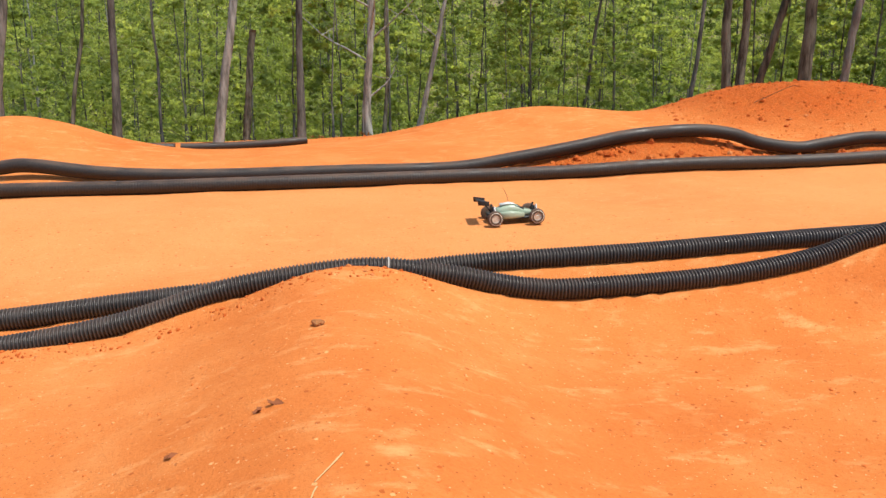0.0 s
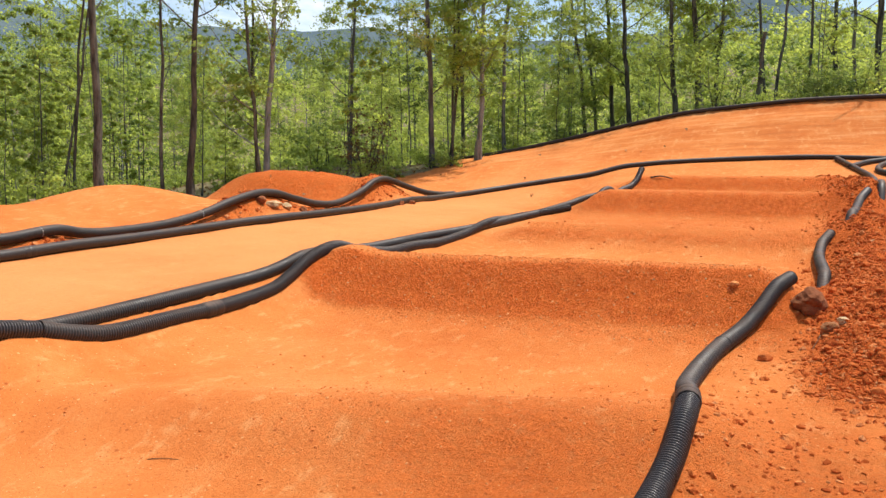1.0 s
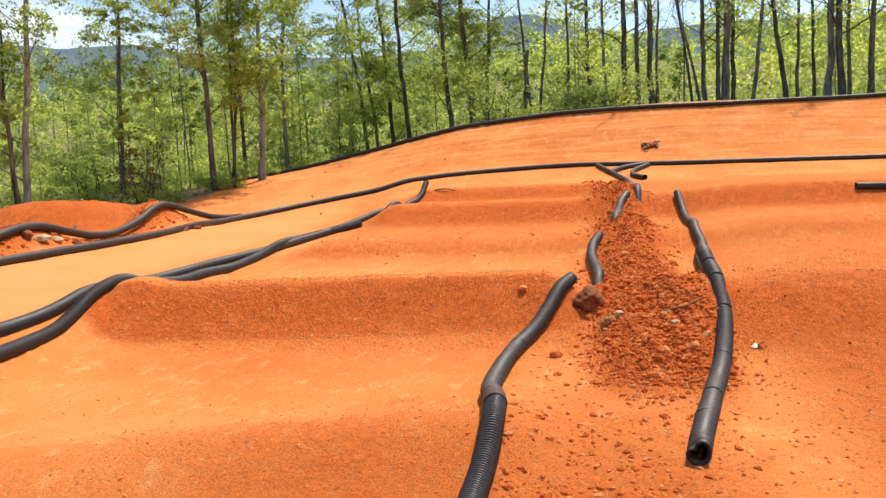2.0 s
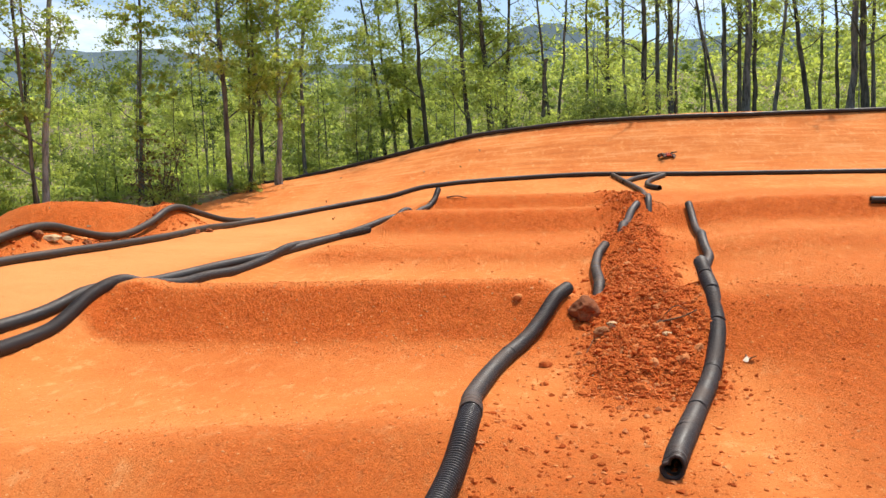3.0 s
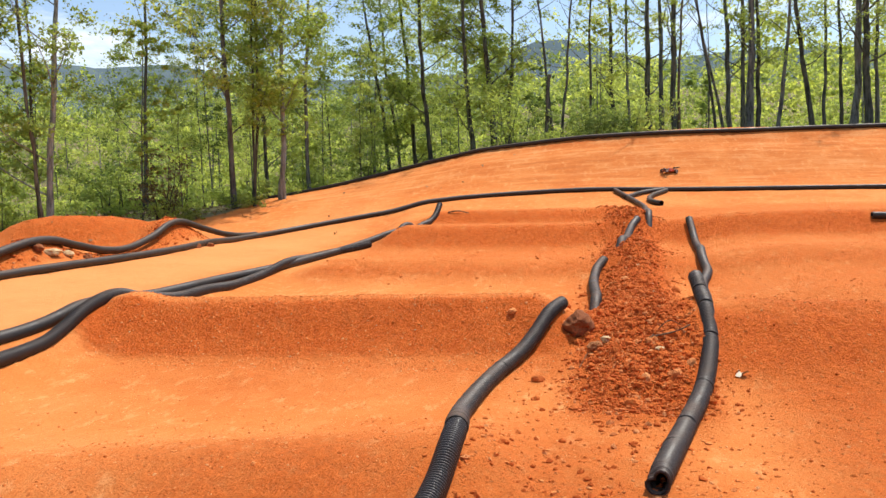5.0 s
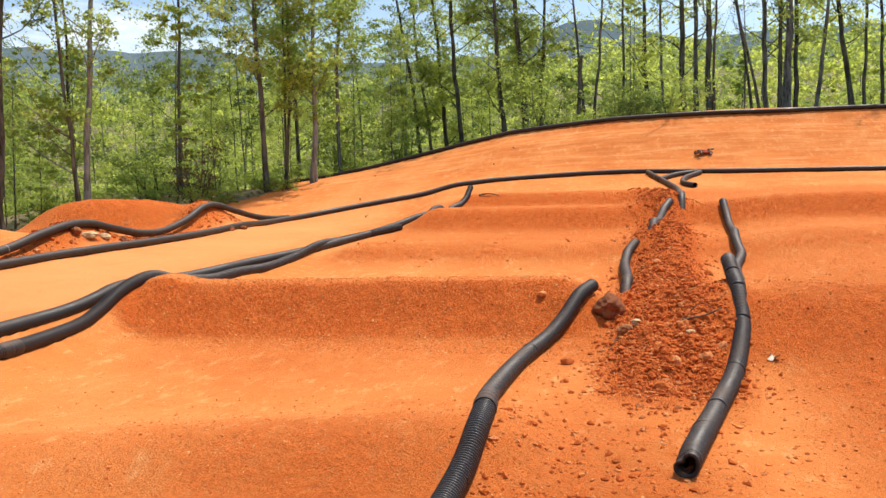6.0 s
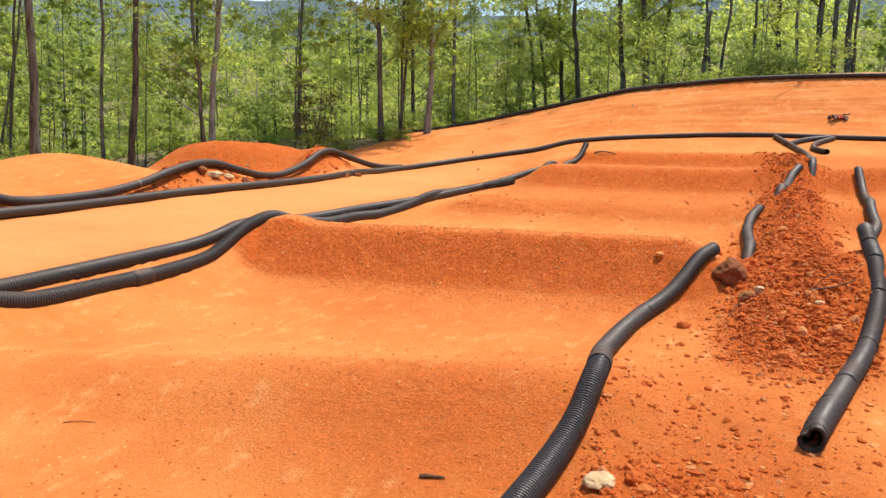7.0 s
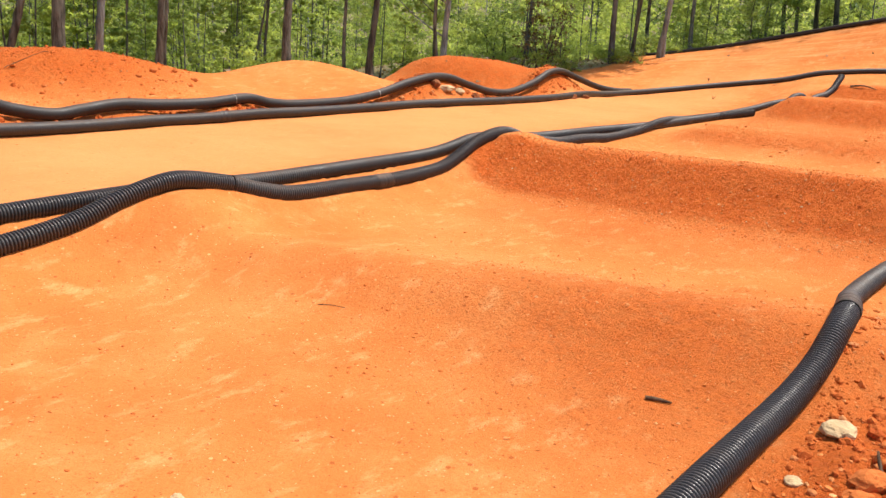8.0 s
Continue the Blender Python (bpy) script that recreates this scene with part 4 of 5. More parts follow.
def grove(count, d0, d1, leaves, leaf_size, gap):
    """Copies of six trees scattered behind the track, none taller than the wood's skyline."""
    kinds = [tree((200 + 30 * k, -200), 0.06, 14.5, 0.02, 300 + k + int(d0), (BARK_GREY, BARK_BROWN)[k % 2], LEAF_ORDER[k], leaves, 0.14 + 0.05 * (k % 3), leaf_size=leaf_size, label="slender tree deep in the wood in fresh green leaf", limbs=17, puff=0.9, coarse=True) for k in range(6)]
    spots = []
    for attempt in range(6000):
        if len(spots) >= count:
            break
        az, d = rng.uniform(-62, 92), d0 + (d1 - d0) * rng.random()
        x, y = d * math.sin(radians(az)), d * math.cos(radians(az))
        if float(litter_at(x, y)) < 0.9 or any((x - a) ** 2 + (y - b) ** 2 < gap for a, b in spots):
            continue
        if az > 47 and rng.random() < 0.15:
            continue
        top = 1.5 + d * math.tan(radians(rng.uniform(6.0, 9.0) if az > 18 else rng.uniform(5, 12)))
        if 28 < az < 52 and d < 42 and rng.random() < 0.75:
            top = 1.5 + d * math.tan(radians(rng.uniform(9, 15)))
        tall = min(1.25, (top - float(land(x, y))) / 14.5)
        if tall < 0.3:
            continue
        spots.append((x, y))
        scaled_copy(kinds[int(rng.integers(0, 6))], (x, y, float(land(x, y)) - 0.3), rng.uniform(0, 360), tall)
    for ob in kinds:
        for q in (*ob.children_recursive, ob):
            bpy.data.objects.remove(q)


def scaled_copy(ob, at, turn, size):
    made = copy_thing(ob, pose(*at, 0, 0, turn))
    made.scale = (size, size, size)
    return made


grove(84, 24, 48, 7000, 0.10, 5)


def far_grove():
    """The trees beyond, too many to count: slim trunks and clumped crowns."""
    rng = np.random.default_rng(21)
    verts, faces = [], []
    crowns = {LEAF_BRIGHT.name: [], LEAF_MID.name: [], LEAF_DEEP.name: []}
    for k in range(160):
        az, d = rng.uniform(-62, 92), rng.uniform(48, 95)
        x, y = d * math.sin(radians(az)), d * math.cos(radians(az))
        z = float(land(x, y)) - 0.3
        tall = min(23.0, 1.5 - z + d * math.tan(radians(rng.uniform(6.2, 8.8) if az > 18 else rng.uniform(5, 12))))
        if float(litter_at(x, y)) < 0.9 or tall < 4 or (az > 47 and rng.random() < 0.4):
            continue
        s = np.linspace(0, 1, 9)
        line = np.stack([x + 0.3 * np.cumsum(rng.normal(0, 0.3, 9)), y + 0 * s, z + s * tall], 1)
        v, f = sweep(line + rng.normal(0, 1e-3, line.shape), 0.085 * (1 - 0.75 * s), 5)
        faces += [tuple(q + len(verts) for q in g) for g in f]
        verts += v
        n = int(26 + 2 * tall)
        h = rng.uniform(0.16, 1.0, n)
        away = rng.normal(0, 1, (n, 2)) * (tall * 0.11 * (1.2 - 0.8 * np.abs(h - 0.5)))[:, None]
        centre = np.stack([x + away[:, 0], y + away[:, 1], z + h * tall], 1)
        crowns[LEAF_ORDER[k % 6].name].append(np.column_stack([centre, np.full(n, tall * 0.05)]))
    tagged(part("far_trunks", verts, faces, BARK_GREY), "slim grey trunks deep in the wood", "tree trunks", kind="stuff")
    for leaf in (LEAF_BRIGHT, LEAF_MID, LEAF_DEEP):
        if not crowns[leaf.name]:
            continue
        c = np.vstack(crowns[leaf.name])
        tagged(leafage("far_crowns", c[:, :3], c[:, 3] * rng.uniform(0.7, 1.4, len(c)), 40, 0.17, leaf, rng), "fresh green crowns deep in the wood", "woodland", kind="stuff")


far_grove()

# leafy young trees at the edge
young = [tree((200 + 30 * k, -300), 0.024, 5.0, 0.03, 720 + k, (BARK_GREY, BARK_BROWN)[k % 2], (LEAF_BRIGHT, LEAF_MID, LEAF_MID)[k], 2300, 0.12, leaf_size=0.07, label="leafy young tree at the edge of the wood", limbs=13, puff=1.1, coarse=True) for k in range(3)]
placed = 0
while placed < 104:
    az, d = (rng.uniform(-60, 60), 16 + 15 * rng.random()) if placed < 60 else (rng.uniform(-50, 14), 16 + 9 * rng.random()) if placed < 88 else (rng.uniform(-12, 14), 18 + 8 * rng.random())
    x, y = d * math.sin(radians(az)), d * math.cos(radians(az))
    if float(litter_at(x, y)) < 0.97 or float(litter_at(x * 0.95, y * 0.95)) < 0.8:
        continue
    placed += 1
    scaled_copy(young[placed % 3], (x, y, float(land(x, y)) - 0.1), rng.uniform(0, 360), rng.uniform(0.55, 1.25))
for ob in young:
    for q in (*ob.children_recursive, ob):
        bpy.data.objects.remove(q)

# thin bare saplings that have no leaves yet
saplings = [tree((200 + 30 * k, -260), 0.035 + 0.01 * k, 6.5 + k, 0.05 * (k - 1), 700 + k, (BARK_GREY, BARK_PALE, BARK_BROWN)[k], LEAF_MID, (0, 260, 0)[k], 0.25, label="thin bare sapling under the taller trees", limbs=13, coarse=True) for k in range(3)]
placed = 0
while placed < 22:
    az, d = rng.uniform(-60, 80), 17 + 21 * rng.random()
    x, y = d * math.sin(radians(az)), d * math.cos(radians(az))
    if float(litter_at(x, y)) < 0.95:
        continue
    placed += 1
    scaled_copy(saplings[placed % 3], (x, y, float(land(x, y)) - 0.15), rng.uniform(0, 360), rng.uniform(0.6, 1.2))
for ob in saplings:
    for q in (*ob.children_recursive, ob):
        bpy.data.objects.remove(q)

# undergrowth along the edge
bushes = [shrub(400 + k, (0.55, 0.9, 1.5, 2.1)[k], (0.9, 1.3, 1.6, 1.9)[k], (900, 1300, 1900, 2400)[k], (LEAF_MID, LEAF_BRIGHT, LEAF_MID, LEAF_MID)[k], (0.05, 0.055, 0.065, 0.07)[k]) for k in range(4)]
dark_bush = shrub(430, 1.5, 1.7, 3600, LEAF_DEEP, 0.06)
placed = 0
while placed < 185:
    az, d = rng.uniform(-60, 88), 13 + 32 * rng.random()
    x, y = d * math.sin(radians(az)), d * math.cos(radians(az))
    inner = float(litter_at(x * (1 - 3 / d), y * (1 - 3 / d)))
    if float(litter_at(x, y)) < 0.95 or (az < 40 and inner < 0.5 and rng.random() < 0.5):
        continue
    placed += 1
    pick = int(rng.integers(0, 4)) if az > 38 else int(rng.integers(0, 3 if d > 24 else 2))
    scaled_copy(bushes[pick], (x, y, float(land(x, y))), rng.uniform(0, 360), rng.uniform(0.7, 1.3))
while placed < 205:
    az, d = rng.uniform(23, 38), rng.uniform(22.5, 29)
    x, y = d * math.sin(radians(az)), d * math.cos(radians(az))
    if float(litter_at(x, y)) < 0.4:
        continue
    placed += 1
    scaled_copy(bushes[placed % 2], (x, y, float(land(x, y))), rng.uniform(0, 360), rng.uniform(0.5, 1.0))
for k, (x, y, size) in enumerate(((23.4, 14.2, 0.75), (23.9, 13.9, 0.6))):
    tagged(scaled_copy(dark_bush, (x, y, float(land(x, y))), 80 * k, size), "rounded deep green bush on top of the bank")
brown = shrub(431, 2.2, 1.1, 900, LITTER_LEAF, 0.07, "withered brown bush at the edge of the wood")
brown.location = (11.4, 20.7, float(land(11.4, 20.7)))
for ob in [*bushes, dark_bush]:
    for q in (*ob.children_recursive, ob):
        bpy.data.objects.remove(q)


def far_woods():
    """The canopy of the valley and of the slopes beyond it."""
    rng = np.random.default_rng(11)
    for leaf, count in ((LEAF_MID, 640), (LEAF_BRIGHT, 560), (LEAF_DEEP, 160)):
        for near, far, per, size in ((62, 130, 34, 0.27), (130, 460, 14, 0.62)):
            centres, wide = [], []
            for k in range(count // 3 if near < 100 else count):
                az, d = rng.uniform(-66, 96), near + (far - near) * rng.random()
                x, y = d * math.sin(radians(az)), d * math.cos(radians(az))
                h, w = rng.uniform(11, 18), rng.uniform(2.0, 3.8)
                q = rng.normal(size=(12, 3))
                q /= np.linalg.norm(q, axis=1)[:, None]
                centres.append(q * (w * 0.8, w * 0.8, h * 0.36) + (x, y, float(land(x, y)) + h * 0.55))
                wide.append(np.full(12, w * 0.42))
            ob = leafage("far_wood", np.vstack(centres), np.concatenate(wide), per, size, leaf, rng)
            tagged(ob, "green spring canopy of the wooded valley slopes", "woodland", kind="stuff")


far_woods()


# ---- stones, clods and litter ----
def lump(seed, size, flat=0.65, rough=0.28, level=2):
    """Vertices and faces of a broken stone."""
    bm = bmesh.new()
    bmesh.ops.create_icosphere(bm, subdivisions=level, radius=1)
    rng = random.Random(seed)
    off = Vector((rng.uniform(0, 90), rng.uniform(0, 90), rng.uniform(0, 90)))
    stretch = (rng.uniform(0.85, 1.25), rng.uniform(0.7, 1.0), flat * rng.uniform(0.85, 1.15))
    for v in bm.verts:
        c = v.co.copy()
        cut = noise.cell(c * 1.1 + off) * 0.22
        v.co = c * (1 + rough * noise.noise(c * 1.4 + off) + 0.35 * rough * noise.noise(c * 3.7 + off) - cut * rough)
        v.co = Vector([q * s * size for q, s in zip(v.co, stretch)])
    verts, faces = [tuple(v.co) for v in bm.verts], [tuple(v.index for v in f.verts) for f in bm.faces]
    bm.free()
    return verts, faces


def stone(x, y, size, label, mat=None, flat=0.65, turn=0.0, sink=0.25):
    verts, faces = lump(int(abs(x * 97 + y * 31) * 10), size, flat, 0.34, 3)
    ob = part("stone", verts, faces, mat or STONE_RED, flat=True)
    ob.matrix_world = pose(x, y, surface(x, y) + size * flat * (0.85 - sink), 0, 0, turn)
    return tagged(ob, label, "stone", "stones on the track")


stone(5.91, 3.76, 0.165, "large rounded red brown boulder beside a drain pipe", flat=0.62, turn=30)
stone(5.53, 3.36, 0.085, "broken orange stone lying on loose clay", STONE_TAN, 0.6)
stone(5.62, 3.32, 0.05, "small pale orange stone lying on loose clay", STONE_PALE, 0.5)
stone(4.83, 3.42, 0.05, "crumbling red clod lying on packed clay", CLOD)
stone(5.58, 4.22, 0.035, "small orange brown stone on the face of a jump", DRY_CLOD)
stone(2.40, 2.06, 0.062, "pale yellow flat stone beside a drain pipe", STONE_PALE, 0.42, 25)
stone(1.97, 1.86, 0.04, "pale stone half buried in loose clay", STONE_PALE, 0.35)
stone(2.16, 1.72, 0.06, "crumbling red clod beside a drain pipe", CLOD, 0.6)
for x, y, s in ((2.27, 1.72, 0.05), (2.36, 1.80, 0.035), (2.04, 1.66, 0.055), (2.52, 1.93, 0.032), (2.20, 1.63, 0.06), (1.86, 1.72, 0.03)):
    stone(x, y, s, "crumbling red clod in loose clay", CLOD, 0.62)
stone(5.35, 2.72, 0.035, "small white stone in the rubble", STONE_PALE, 0.5)
stone(-2.20, 2.76, 0.026, "small orange brown stone on a clay mound", STONE_TAN)
stone(0.02, 2.36, 0.020, "small pale pebble on the track", STONE_PALE)
for x, y, s, pale in ((4.75, 12.15, 0.13, 1), (5.05, 12.3, 0.10, 1), (4.55, 12.1, 0.11, 0), (5.4, 12.45, 0.10, 0), (8.0, 13.7, 0.12, 0), (8.45, 14.0, 0.11, 0), (-1.05, 8.35, 0.07, 0), (-0.75, 8.45, 0.06, 0), (0.5, 9.35, 0.07, 1), (0.95, 9.6, 0.08, 0), (1.7, 10.2, 0.07, 0)):
    stone(x + 0.12, y - 0.19, s * 0.8, "orange brown stone in the rubble under a drain pipe" if not pale else "pale orange stone in the rubble under a drain pipe", STONE_PALE if pale else STONE_RED, 0.6, sink=0.35)
for x, y, s in ((0.55, 12.0, 0.065), (0.85, 12.3, 0.06), (0.35, 11.7, 0.05), (1.1, 12.1, 0.05), (0.2, 12.2, 0.04)):
    stone(x, y, s * 0.7, "red clod tumbled down a heap of earth", CLOD)


def clods(label, count, low, high, spot, seed, mat, level=1):
    """Loose crumbs of clay strewn where spot() draws them; joined, as nobody could count them."""
    rng = random.Random(seed)
    shapes = [lump(700 + k, 1.0, 0.78, 0.80 if level == 1 else 0.5, level) for k in range(11)]
    verts, faces = [], []
    for k in range(count):
        x, y = spot(rng)
        s = 0.62 * low * (high / low) ** (rng.random() ** 3.2)
        v, f = shapes[k % 11]
        a = rng.uniform(0, 6.28)
        c, q = math.cos(a) * s, math.sin(a) * s
        z = surface(x, y) + s * 0.0
        base = len(verts)
        verts += [(x + p[0] * c - p[1] * q, y + p[0] * q + p[1] * c, z + p[2] * s) for p in v]
        faces += [tuple(i + base for i in g) for g in f]
    return tagged(part("clods", verts, faces, mat, flat=True), label, "clods", kind="stuff")


def lane_spot(u0, u1, v0, v1, crowd=1.0):
    def draw(rng):
        u, v = u0 + (u1 - u0) * rng.random() ** crowd, rng.uniform(v0, v1)
        return UX * u - UY * v, UY * u + UX * v
    return draw


def round_spot(cx, cy, r):
    def draw(rng):
        a, d = rng.uniform(0, 6.28), r * math.sqrt(rng.random())
        return cx + d * math.cos(a), cy + d * math.sin(a)
    return draw


def strip_spot(rng):
    u, v = 5.5 + 11.7 * rng.random() ** 1.5 + rng.gauss(0, 0.35), rng.gauss(0, 0.24)
    v += float(strip_mid(u))
    return UX * u - UY * v, UY * u + UX * v


def near_strip_spot(rng):
    u = 5.15 + 4.2 * rng.random() ** 1.2
    v = float(strip_mid(u)) + rng.gauss(0, 0.21)
    return UX * u - UY * v, UY * u + UX * v


clods("crumbled red clay rubble between two lanes", 11500, 0.010, 0.042, strip_spot, 1, CLOD)
clods("crumbling dark red clay heaped between two lanes", 8000, 0.010, 0.048, near_strip_spot, 24, CLOD)
clods("lumps of broken red clay between two lanes", 560, 0.030, 0.085, strip_spot, 17, CLOD, 2)
clods("orange crumbs of clay beside a drain pipe", 3000, 0.005, 0.028, lane_spot(1.6, 6.0, -1.0, 0.75), 2, DRY_CLOD)
clods("orange crumbs of clay on the second lane", 4600, 0.005, 0.024, lane_spot(2.6, 14, -4.5, -1.0, 1.8), 3, CLOD)
clods("dry crumbs of clay strewn over the second lane", 2600, 0.006, 0.022, lane_spot(4.3, 9.5, -3.2, -0.95), 25, DRY_CLOD)
clods("scattered crumbs of clay on the jump lane", 2800, 0.0035, 0.016, lane_spot(1.0, 7.5, 0.6, 4.1), 4, DRY_CLOD)
clods("crumbs of clay on the face of a jump", 4200, 0.006, 0.021, lane_spot(6.15, 7.45, 0.2, 4.2), 5, DRY_CLOD)
clods("crumbs of clay on the faces of the far jumps", 600, 0.008, 0.035, lane_spot(10.2, 17.2, -0.3, 3.6), 14, CLOD)
clods("red rubble heaped under a drain pipe", 1300, 0.012, 0.060, lane_spot(1.2, 15.6, 7.36, 8.05), 6, CLOD)
clods("dark crumbs on a heap of dug earth", 1300, 0.008, 0.038, round_spot(-0.6, 12.1, 1.9), 7, CLOD)
clods("lumps of earth on a dug heap", 170, 0.022, 0.065, round_spot(-0.7, 12.0, 1.8), 19, CLOD, 2)
clods("lumps of red clay under a drain pipe", 480, 0.03, 0.085, lane_spot(1.2, 15.6, 7.36, 8.05), 20, CLOD, 2)
clods("crumbs of clay on a low mound", 1300, 0.003, 0.014, round_spot(-1.6, 2.9, 1.9), 8, DRY_CLOD)
clods("crumbs of clay on a low jump", 1700, 0.004, 0.018, lane_spot(2.3, 4.9, 0.75, 2.6), 18, DRY_CLOD)
clods("broken red clay along a drain pipe", 1600, 0.006, 0.045, lane_spot(1.0, 4.6, -0.7, 0.56), 16, CLOD)
clods("crumbs of clay along a drain pipe", 700, 0.004, 0.022, lane_spot(-3.0, 0.2, 4.08, 4.24), 15, CLOD)
clods("crumbs of clay on the straight", 220, 0.004, 0.012, lane_spot(-2, 12, 4.8, 7.0), 9, CLOD)
clods("rough clods at the foot of the wood", 900, 0.010, 0.05, lane_spot(-2, 24, 11.5, 14.6), 10, CLOD)
clods("pale grit on the face of a jump", 560, 0.004, 0.015, lane_spot(6.1, 7.5, 0.1, 4.2), 22, STONE_PALE)
clods("broken lumps of red clay beside a drain pipe", 520, 0.012, 0.058, lane_spot(1.9, 3.6, -0.25, 0.55), 23, CLOD, 2)
clods("pale grit scattered over the rubble", 150, 0.006, 0.022, strip_spot, 11, STONE_PALE)
clods("pale grit scattered over the jump lane", 220, 0.003, 0.009, lane_spot(0.0, 7.5, -1.5, 4.1), 12, STONE_PALE)

TWIG = bark_material("dry_twig", (0.10, 0.055, 0.03), (0.30, 0.19, 0.11))
STRAW = plain_material("dry_straw", (0.62, 0.42, 0.19), 0.8, 0.2)
DRY_LEAF = plain_material("dry_leaf", (0.62, 0.50, 0.36), 0.8, 0.2)
BROWN_LEAF = plain_material("brown_leaf", (0.26, 0.085, 0.032), 0.85, 0.2)


def twig(name, points, radius, mat, label, category):
    line = glide([(x, y, surface(x, y) + radius * 0.8 + h) for x, y, h in points], 0.012)
    n = len(line)
    wob = np.array([noise.noise((q[0] * 30, q[1] * 30, 0)) for q in line])
    v, f = sweep(line, radius * (1 - 0.45 * np.linspace(0, 1, n)) * (1 + 0.3 * wob), 6)
    f += [tuple(range(5, -1, -1)), tuple(range(len(v) - 6, len(v)))]
    return tagged(part(name, v, f, mat), label, category)


twig("stick", [(1.89, 2.58, 0), (1.93, 2.55, 0.004), (1.97, 2.51, 0)], 0.010, TWIG, "short dark broken stick on red clay", "stick")
twig("stick", [(0.86, 3.99, 0), (0.92, 3.95, 0.004), (0.98, 3.90, 0)], 0.0022, TWIG, "thin crooked dark twig on the track", "stick")
twig("stick", [(5.45, 2.85, 0.03), (5.6, 2.72, 0.05), (5.72, 2.66, 0.02)], 0.009, TWIG, "brown twig sticking out of the rubble", "stick")
twig("stick", [(5.55, 2.9, 0.0), (5.64, 2.8, 0.05), (5.70, 2.72, 0.03)], 0.006, TWIG, "thin brown twig in the rubble", "stick")
twig("stick", [(5.2, 3.3, 0.0), (5.35, 3.34, 0.02), (5.5, 3.42, 0.01)], 0.004, TWIG, "thin dry twig beside a stone", "stick")
twig("stick", [(-1.2, 11.5, 0.02), (-0.8, 11.6, 0.16), (-0.7, 11.68, 0.14)], 0.006, TWIG, "bare branch stuck in a heap of earth", "stick")
twig("straw", [(-1.47, 1.79, 0), (-1.455, 1.70, 0.003), (-1.45, 1.62, 0)], 0.0032, STRAW, "pale dry straw on a clay mound", "straw")
twig("straw", [(-1.43, 1.60, 0), (-1.42, 1.57, 0.002), (-1.40, 1.52, 0)], 0.003, STRAW, "short pale dry straw on a clay mound", "straw")
twig("stick", [(2.22, 1.72, 0.02), (2.28, 1.79, 0.05), (2.36, 1.86, 0.02)], 0.008, TWIG, "weathered twig beside a drain pipe", "stick")

twig("stick", [(12.88, 11.47, 0.0), (12.98, 11.27, 0.03), (13.07, 11.07, 0.0)], 0.02, TWIG, "thin dark offcut lying across a jump", "stick")


def dead_leaf(x, y, size, mat, label, turn=0.0):
    """A curled, lobed dry leaf."""
    n, verts, faces = 20, [(0, 0, 0.3 * size)], []
    for k in range(n):
        a = 2 * math.pi * k / n
        r = size * (0.62 + 0.38 * math.cos(3 * a)) * (1 + 0.2 * math.cos(7 * a))
        verts.append((r * math.cos(a), 0.75 * r * math.sin(a), 0.35 * size * math.sin(2 * a) + 0.3 * size))
        faces.append((0, k + 1, (k + 1) % n + 1))
    low = [(a, b, c - 0.03 * size) for a, b, c in verts]
    faces += [tuple(i + n + 1 for i in f[::-1]) for f in faces]
    ob = part("dead_leaf", verts + low, faces, mat)
    ob.matrix_world = pose(x, y, surface(x, y), 0, 0, turn)
    return tagged(ob, label, "leaf")


dead_leaf(5.44, 2.16, 0.062, DRY_LEAF, "pale curled dry leaf on red clay", 40)
dead_leaf(-1.91, 2.06, 0.032, BROWN_LEAF, "brown shrivelled leaf on a clay mound", 10)
dead_leaf(-1.94, 2.01, 0.024, BROWN_LEAF, "small brown shrivelled leaf on a clay mound", 100)
dead_leaf(-2.11, 1.77, 0.026, BROWN_LEAF, "brown shrivelled leaf on a clay mound", 70)

def leaf_litter():
    """Last year's leaves along the edge of the wood."""
    rng = np.random.default_rng(31)
    spots = []
    while len(spots) < 9000:
        az, d = rng.uniform(-60, 60), rng.uniform(13, 34)
        x, y = d * math.sin(radians(az)), d * math.cos(radians(az))
        w = float(litter_at(x, y))
        if rng.random() < (0.06 if w < 0.05 and y > 14 else 0) or (w > 0.2 and rng.random() < 0.8):
            spots.append((x, y, float(land(x, y)) + 0.02 + 0.03 * rng.random()))
    up = np.tile((0.0, 0.0, 1.0), (len(spots), 1)) + 0.3 * rng.normal(size=(len(spots), 3))
    v, f = leaf_cards(spots, 0.075, rng, up)
    tagged(part("leaf_litter", v, f, LITTER_LEAF, flat=True), "brown fallen leaves under the trees", "leaf litter", kind="stuff")


leaf_litter()

# ---- radio-controlled buggies ----
WHITE_SHELL = plain_material("white_shell", (0.72, 0.74, 0.70), 0.3, 0.5)
GREEN_SHELL = plain_material("green_shell", (0.36, 0.44, 0.32), 0.3, 0.5)
RED_SHELL = plain_material("red_shell", (0.62, 0.09, 0.03), 0.3, 0.5)
DARK_PART = plain_material("dark_plastic_part", (0.020, 0.020, 0.022), 0.5, 0.4)
RUBBER = plain_material("dusty_rubber", (0.13, 0.085, 0.06), 0.9, 0.2)
RIM = plain_material("cream_rim", (0.80, 0.72, 0.58), 0.5, 0.4)
METAL = plain_material("dull_metal", (0.35, 0.34, 0.33), 0.35, 0.5, 0.8)


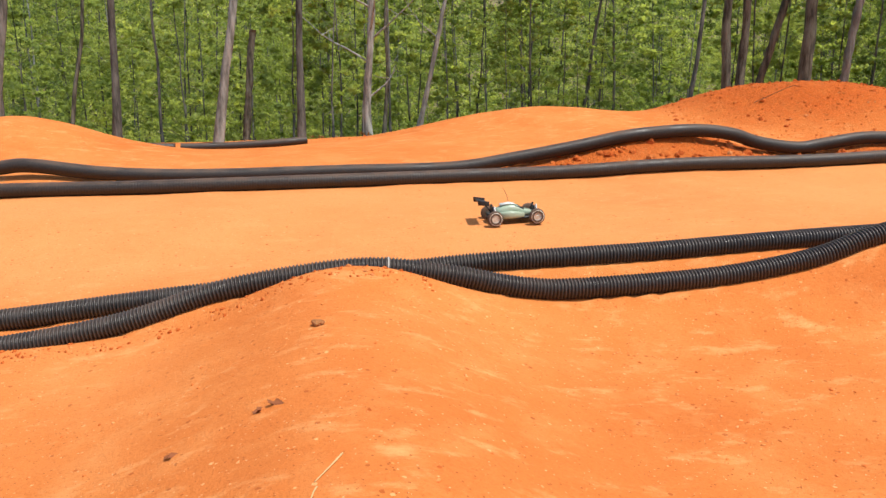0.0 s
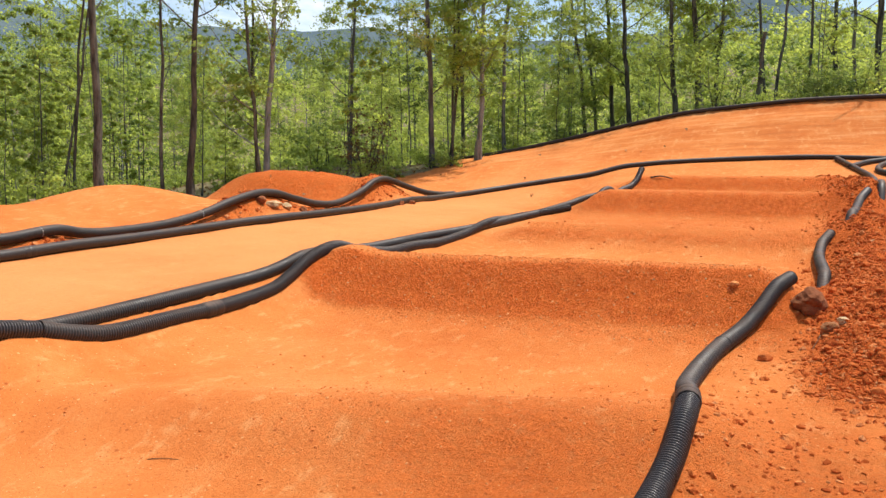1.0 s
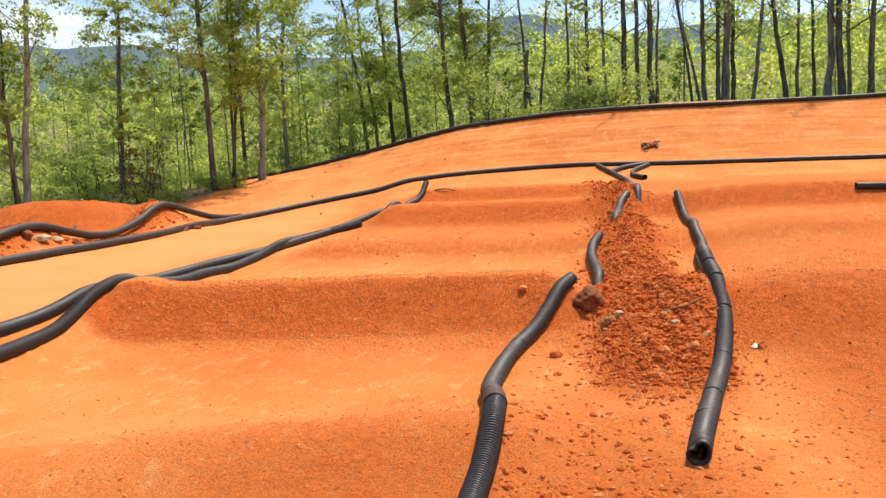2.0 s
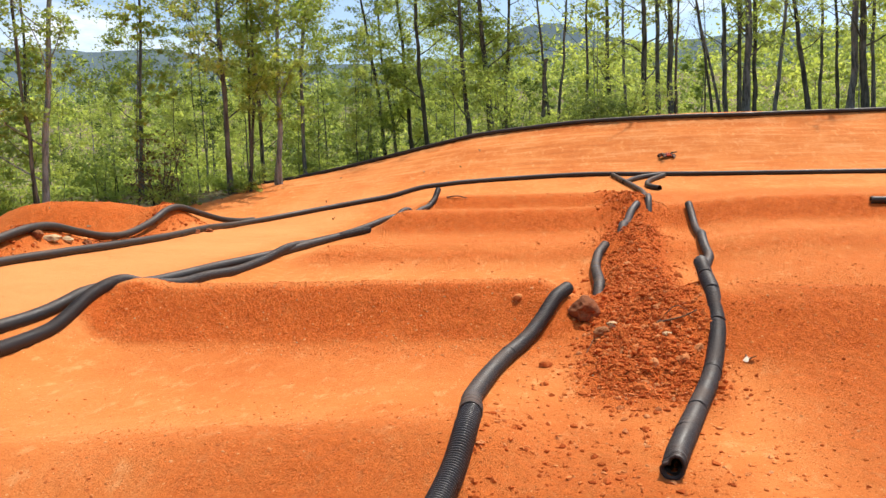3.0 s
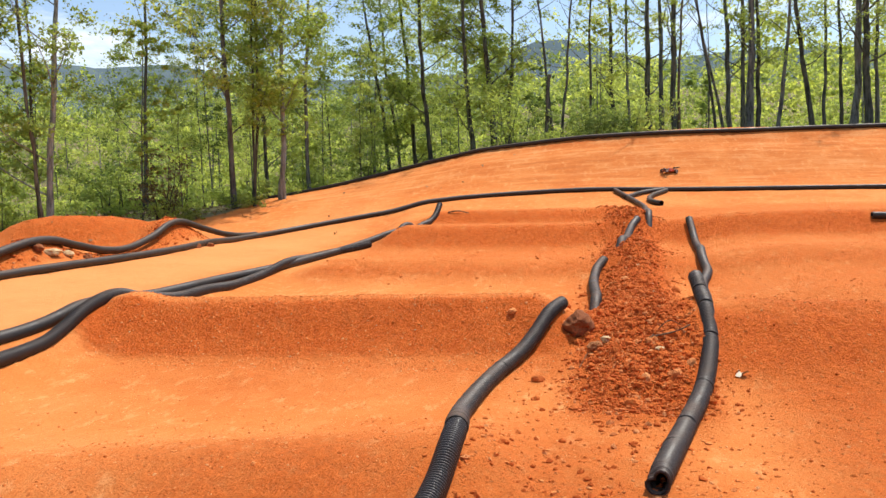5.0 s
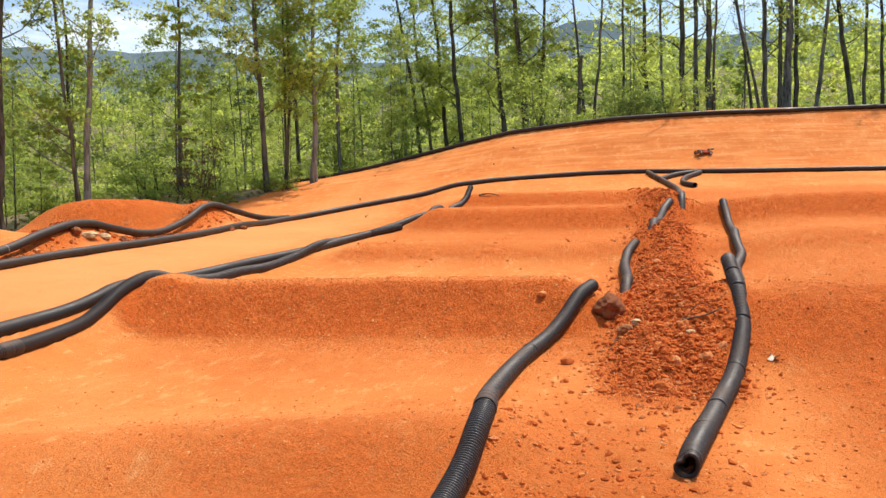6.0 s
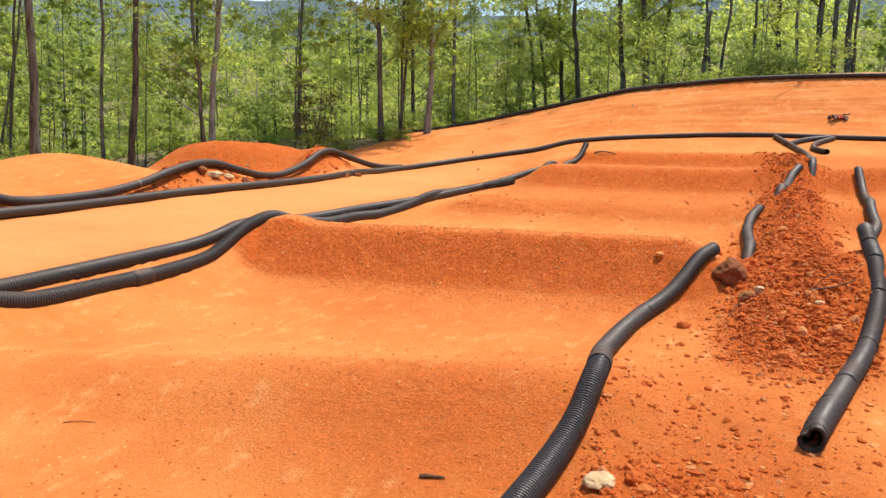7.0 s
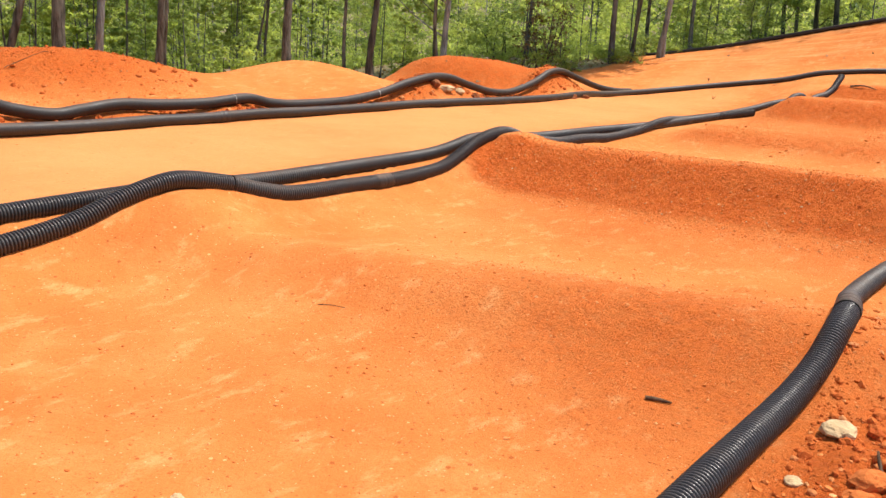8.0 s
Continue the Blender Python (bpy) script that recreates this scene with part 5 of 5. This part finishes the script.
def loft(sections, mat, name, parent, label=""):
    """A closed hull through rounded sections (x, half width, low, high)."""
    verts, faces, n = [], [], 12
    for x, w, z0, z1 in sections:
        for k in range(n):
            a = 2 * math.pi * (k + 0.5) / n
            c, s = math.cos(a), math.sin(a)
            verts.append((x, w * math.copysign(abs(c) ** 0.55, c), (z0 + z1) / 2 + (z1 - z0) / 2 * math.copysign(abs(s) ** 0.55, s)))
    for k in range(len(sections) - 1):
        for q in range(n):
            faces.append((k * n + q, k * n + (q + 1) % n, (k + 1) * n + (q + 1) % n, (k + 1) * n + q))
    faces += [tuple(range(n - 1, -1, -1)), tuple(range(len(verts) - n, len(verts)))]
    return part(name, verts, faces, mat, parent, label)


def disc(profile, steps, mat, name, parent, label="", knobs=0.0):
    """A body turned about the y axis from (radius, y) pairs."""
    verts, faces, n = [], [], len(profile)
    for k in range(steps):
        a = 2 * math.pi * k / steps
        for r, y in profile:
            q = r + (knobs if k % 2 and r > 0.05 else 0)
            verts.append((q * math.cos(a), y, q * math.sin(a)))
    for k in range(steps):
        for q in range(n - 1):
            b = ((k + 1) % steps) * n
            faces.append((k * n + q, k * n + q + 1, b + q + 1, b + q))
    return part(name, verts, faces, mat, parent, label)


def buggy(x, y, turn, pitch, shell, flank, label, height=None):
    z = surface(x, y) if height is None else height
    root = thing("model_buggy", label, "model car", "radio-controlled buggies", at=(x, y, z))
    root.rotation_euler = (0, radians(pitch), radians(turn))
    root.scale = (0.9, 0.9, 0.9)
    loft([(-0.19, 0.05, 0.035, 0.05), (-0.10, 0.075, 0.03, 0.055), (0.10, 0.075, 0.03, 0.055), (0.22, 0.045, 0.035, 0.05)], DARK_PART, "chassis", root)
    loft([(-0.16, 0.045, 0.055, 0.11), (-0.08, 0.062, 0.05, 0.135), (-0.02, 0.060, 0.05, 0.150), (0.03, 0.058, 0.05, 0.140), (0.09, 0.050, 0.05, 0.105), (0.17, 0.034, 0.055, 0.085), (0.225, 0.018, 0.058, 0.070)], flank, "body_shell", root, "scuffed pale green body shell" if flank is GREEN_SHELL else "dusty red body shell")
    loft([(-0.10, 0.030, 0.138, 0.152), (-0.02, 0.040, 0.148, 0.158), (0.015, 0.038, 0.142, 0.150)], shell, "roof", root, "white roof panel" if shell is WHITE_SHELL else "red roof panel")
    loft([(0.012, 0.052, 0.118, 0.140), (0.05, 0.050, 0.105, 0.132), (0.085, 0.044, 0.098, 0.109)], DARK_PART, "windscreen", root, "dark windscreen")
    for side in (-1, 1):
        pod = loft([(-0.13, 0.020, 0.045, 0.095), (-0.02, 0.026, 0.040, 0.10), (0.08, 0.016, 0.045, 0.085)], flank, "side_pod", root, "green and white side pod" if flank is GREEN_SHELL else "red side pod")
        pod.location = (0, side * 0.062, 0)
    wing = loft([(-0.285, 0.088, 0.185, 0.200), (-0.25, 0.090, 0.178, 0.186), (-0.205, 0.088, 0.170, 0.176)], DARK_PART, "wing", root, "black rear wing")
    for side in (-1, 1):
        plate = loft([(-0.29, 0.003, 0.165, 0.205), (-0.20, 0.003, 0.155, 0.190)], DARK_PART, "end_plate", wing)
        plate.location = (0, side * 0.09, 0)
        stay = loft([(-0.235, 0.004, 0.165, 0.178), (-0.17, 0.004, 0.085, 0.100)], DARK_PART, "wing_stay", root)
        stay.location = (0, side * 0.03, 0)
    for at in (-0.165, 0.165):
        loft([(at - 0.004, 0.050, 0.060, 0.130 if at > 0 else 0.150), (at + 0.004, 0.050, 0.060, 0.130 if at > 0 else 0.150)], DARK_PART, "shock_tower", root)
        for side in (-1, 1):
            arm = loft([(at - 0.018, 0.052, 0.046, 0.056), (at + 0.018, 0.052, 0.046, 0.056)], DARK_PART, "suspension_arm", root)
            arm.location = (0, side * 0.080, 0)
            v, f = sweep(np.array([(at + 0.012, side * 0.045, 0.135), (at + 0.012, side * 0.07, 0.10), (at + 0.012, side * 0.10, 0.058)]), [0.010, 0.011, 0.007], 8)
            part("shock_absorber", v, f, METAL, root)
            wheel = new("wheel")
            wheel.parent, wheel.location = root, (at, side * 0.132, 0.058)
            disc([(0.030, -0.022), (0.051, -0.024), (0.058, -0.015), (0.058, 0.015), (0.051, 0.024), (0.030, 0.022)], 36, RUBBER, "tyre", wheel, "dusty black knobbly tyre", 0.003)
            disc([(0.0001, side * 0.014), (0.010, side * 0.020), (0.016, side * 0.012), (0.040, side * 0.020), (0.050, side * 0.0255), (0.050, 0.0), (0.0001, 0.0)], 24, RIM, "rim", wheel, "cream dish wheel rim")
    loft([(0.215, 0.045, 0.028, 0.042), (0.245, 0.050, 0.026, 0.048), (0.255, 0.035, 0.030, 0.044)], DARK_PART, "bumper", root)
    v, f = sweep(np.array([(-0.02, 0.03, 0.14), (-0.03, 0.032, 0.20), (-0.06, 0.035, 0.27)]), [0.0015, 0.0013, 0.001], 5)
    part("aerial", v, f, DARK_PART, root)
    return root


buggy(-2.27, 5.33, 34, -2, WHITE_SHELL, GREEN_SHELL, "white and green radio-controlled buggy with a black rear wing")
buggy(20.52, 10.26, 150, -4, RED_SHELL, RED_SHELL, "dusty red radio-controlled buggy on the banked turn")
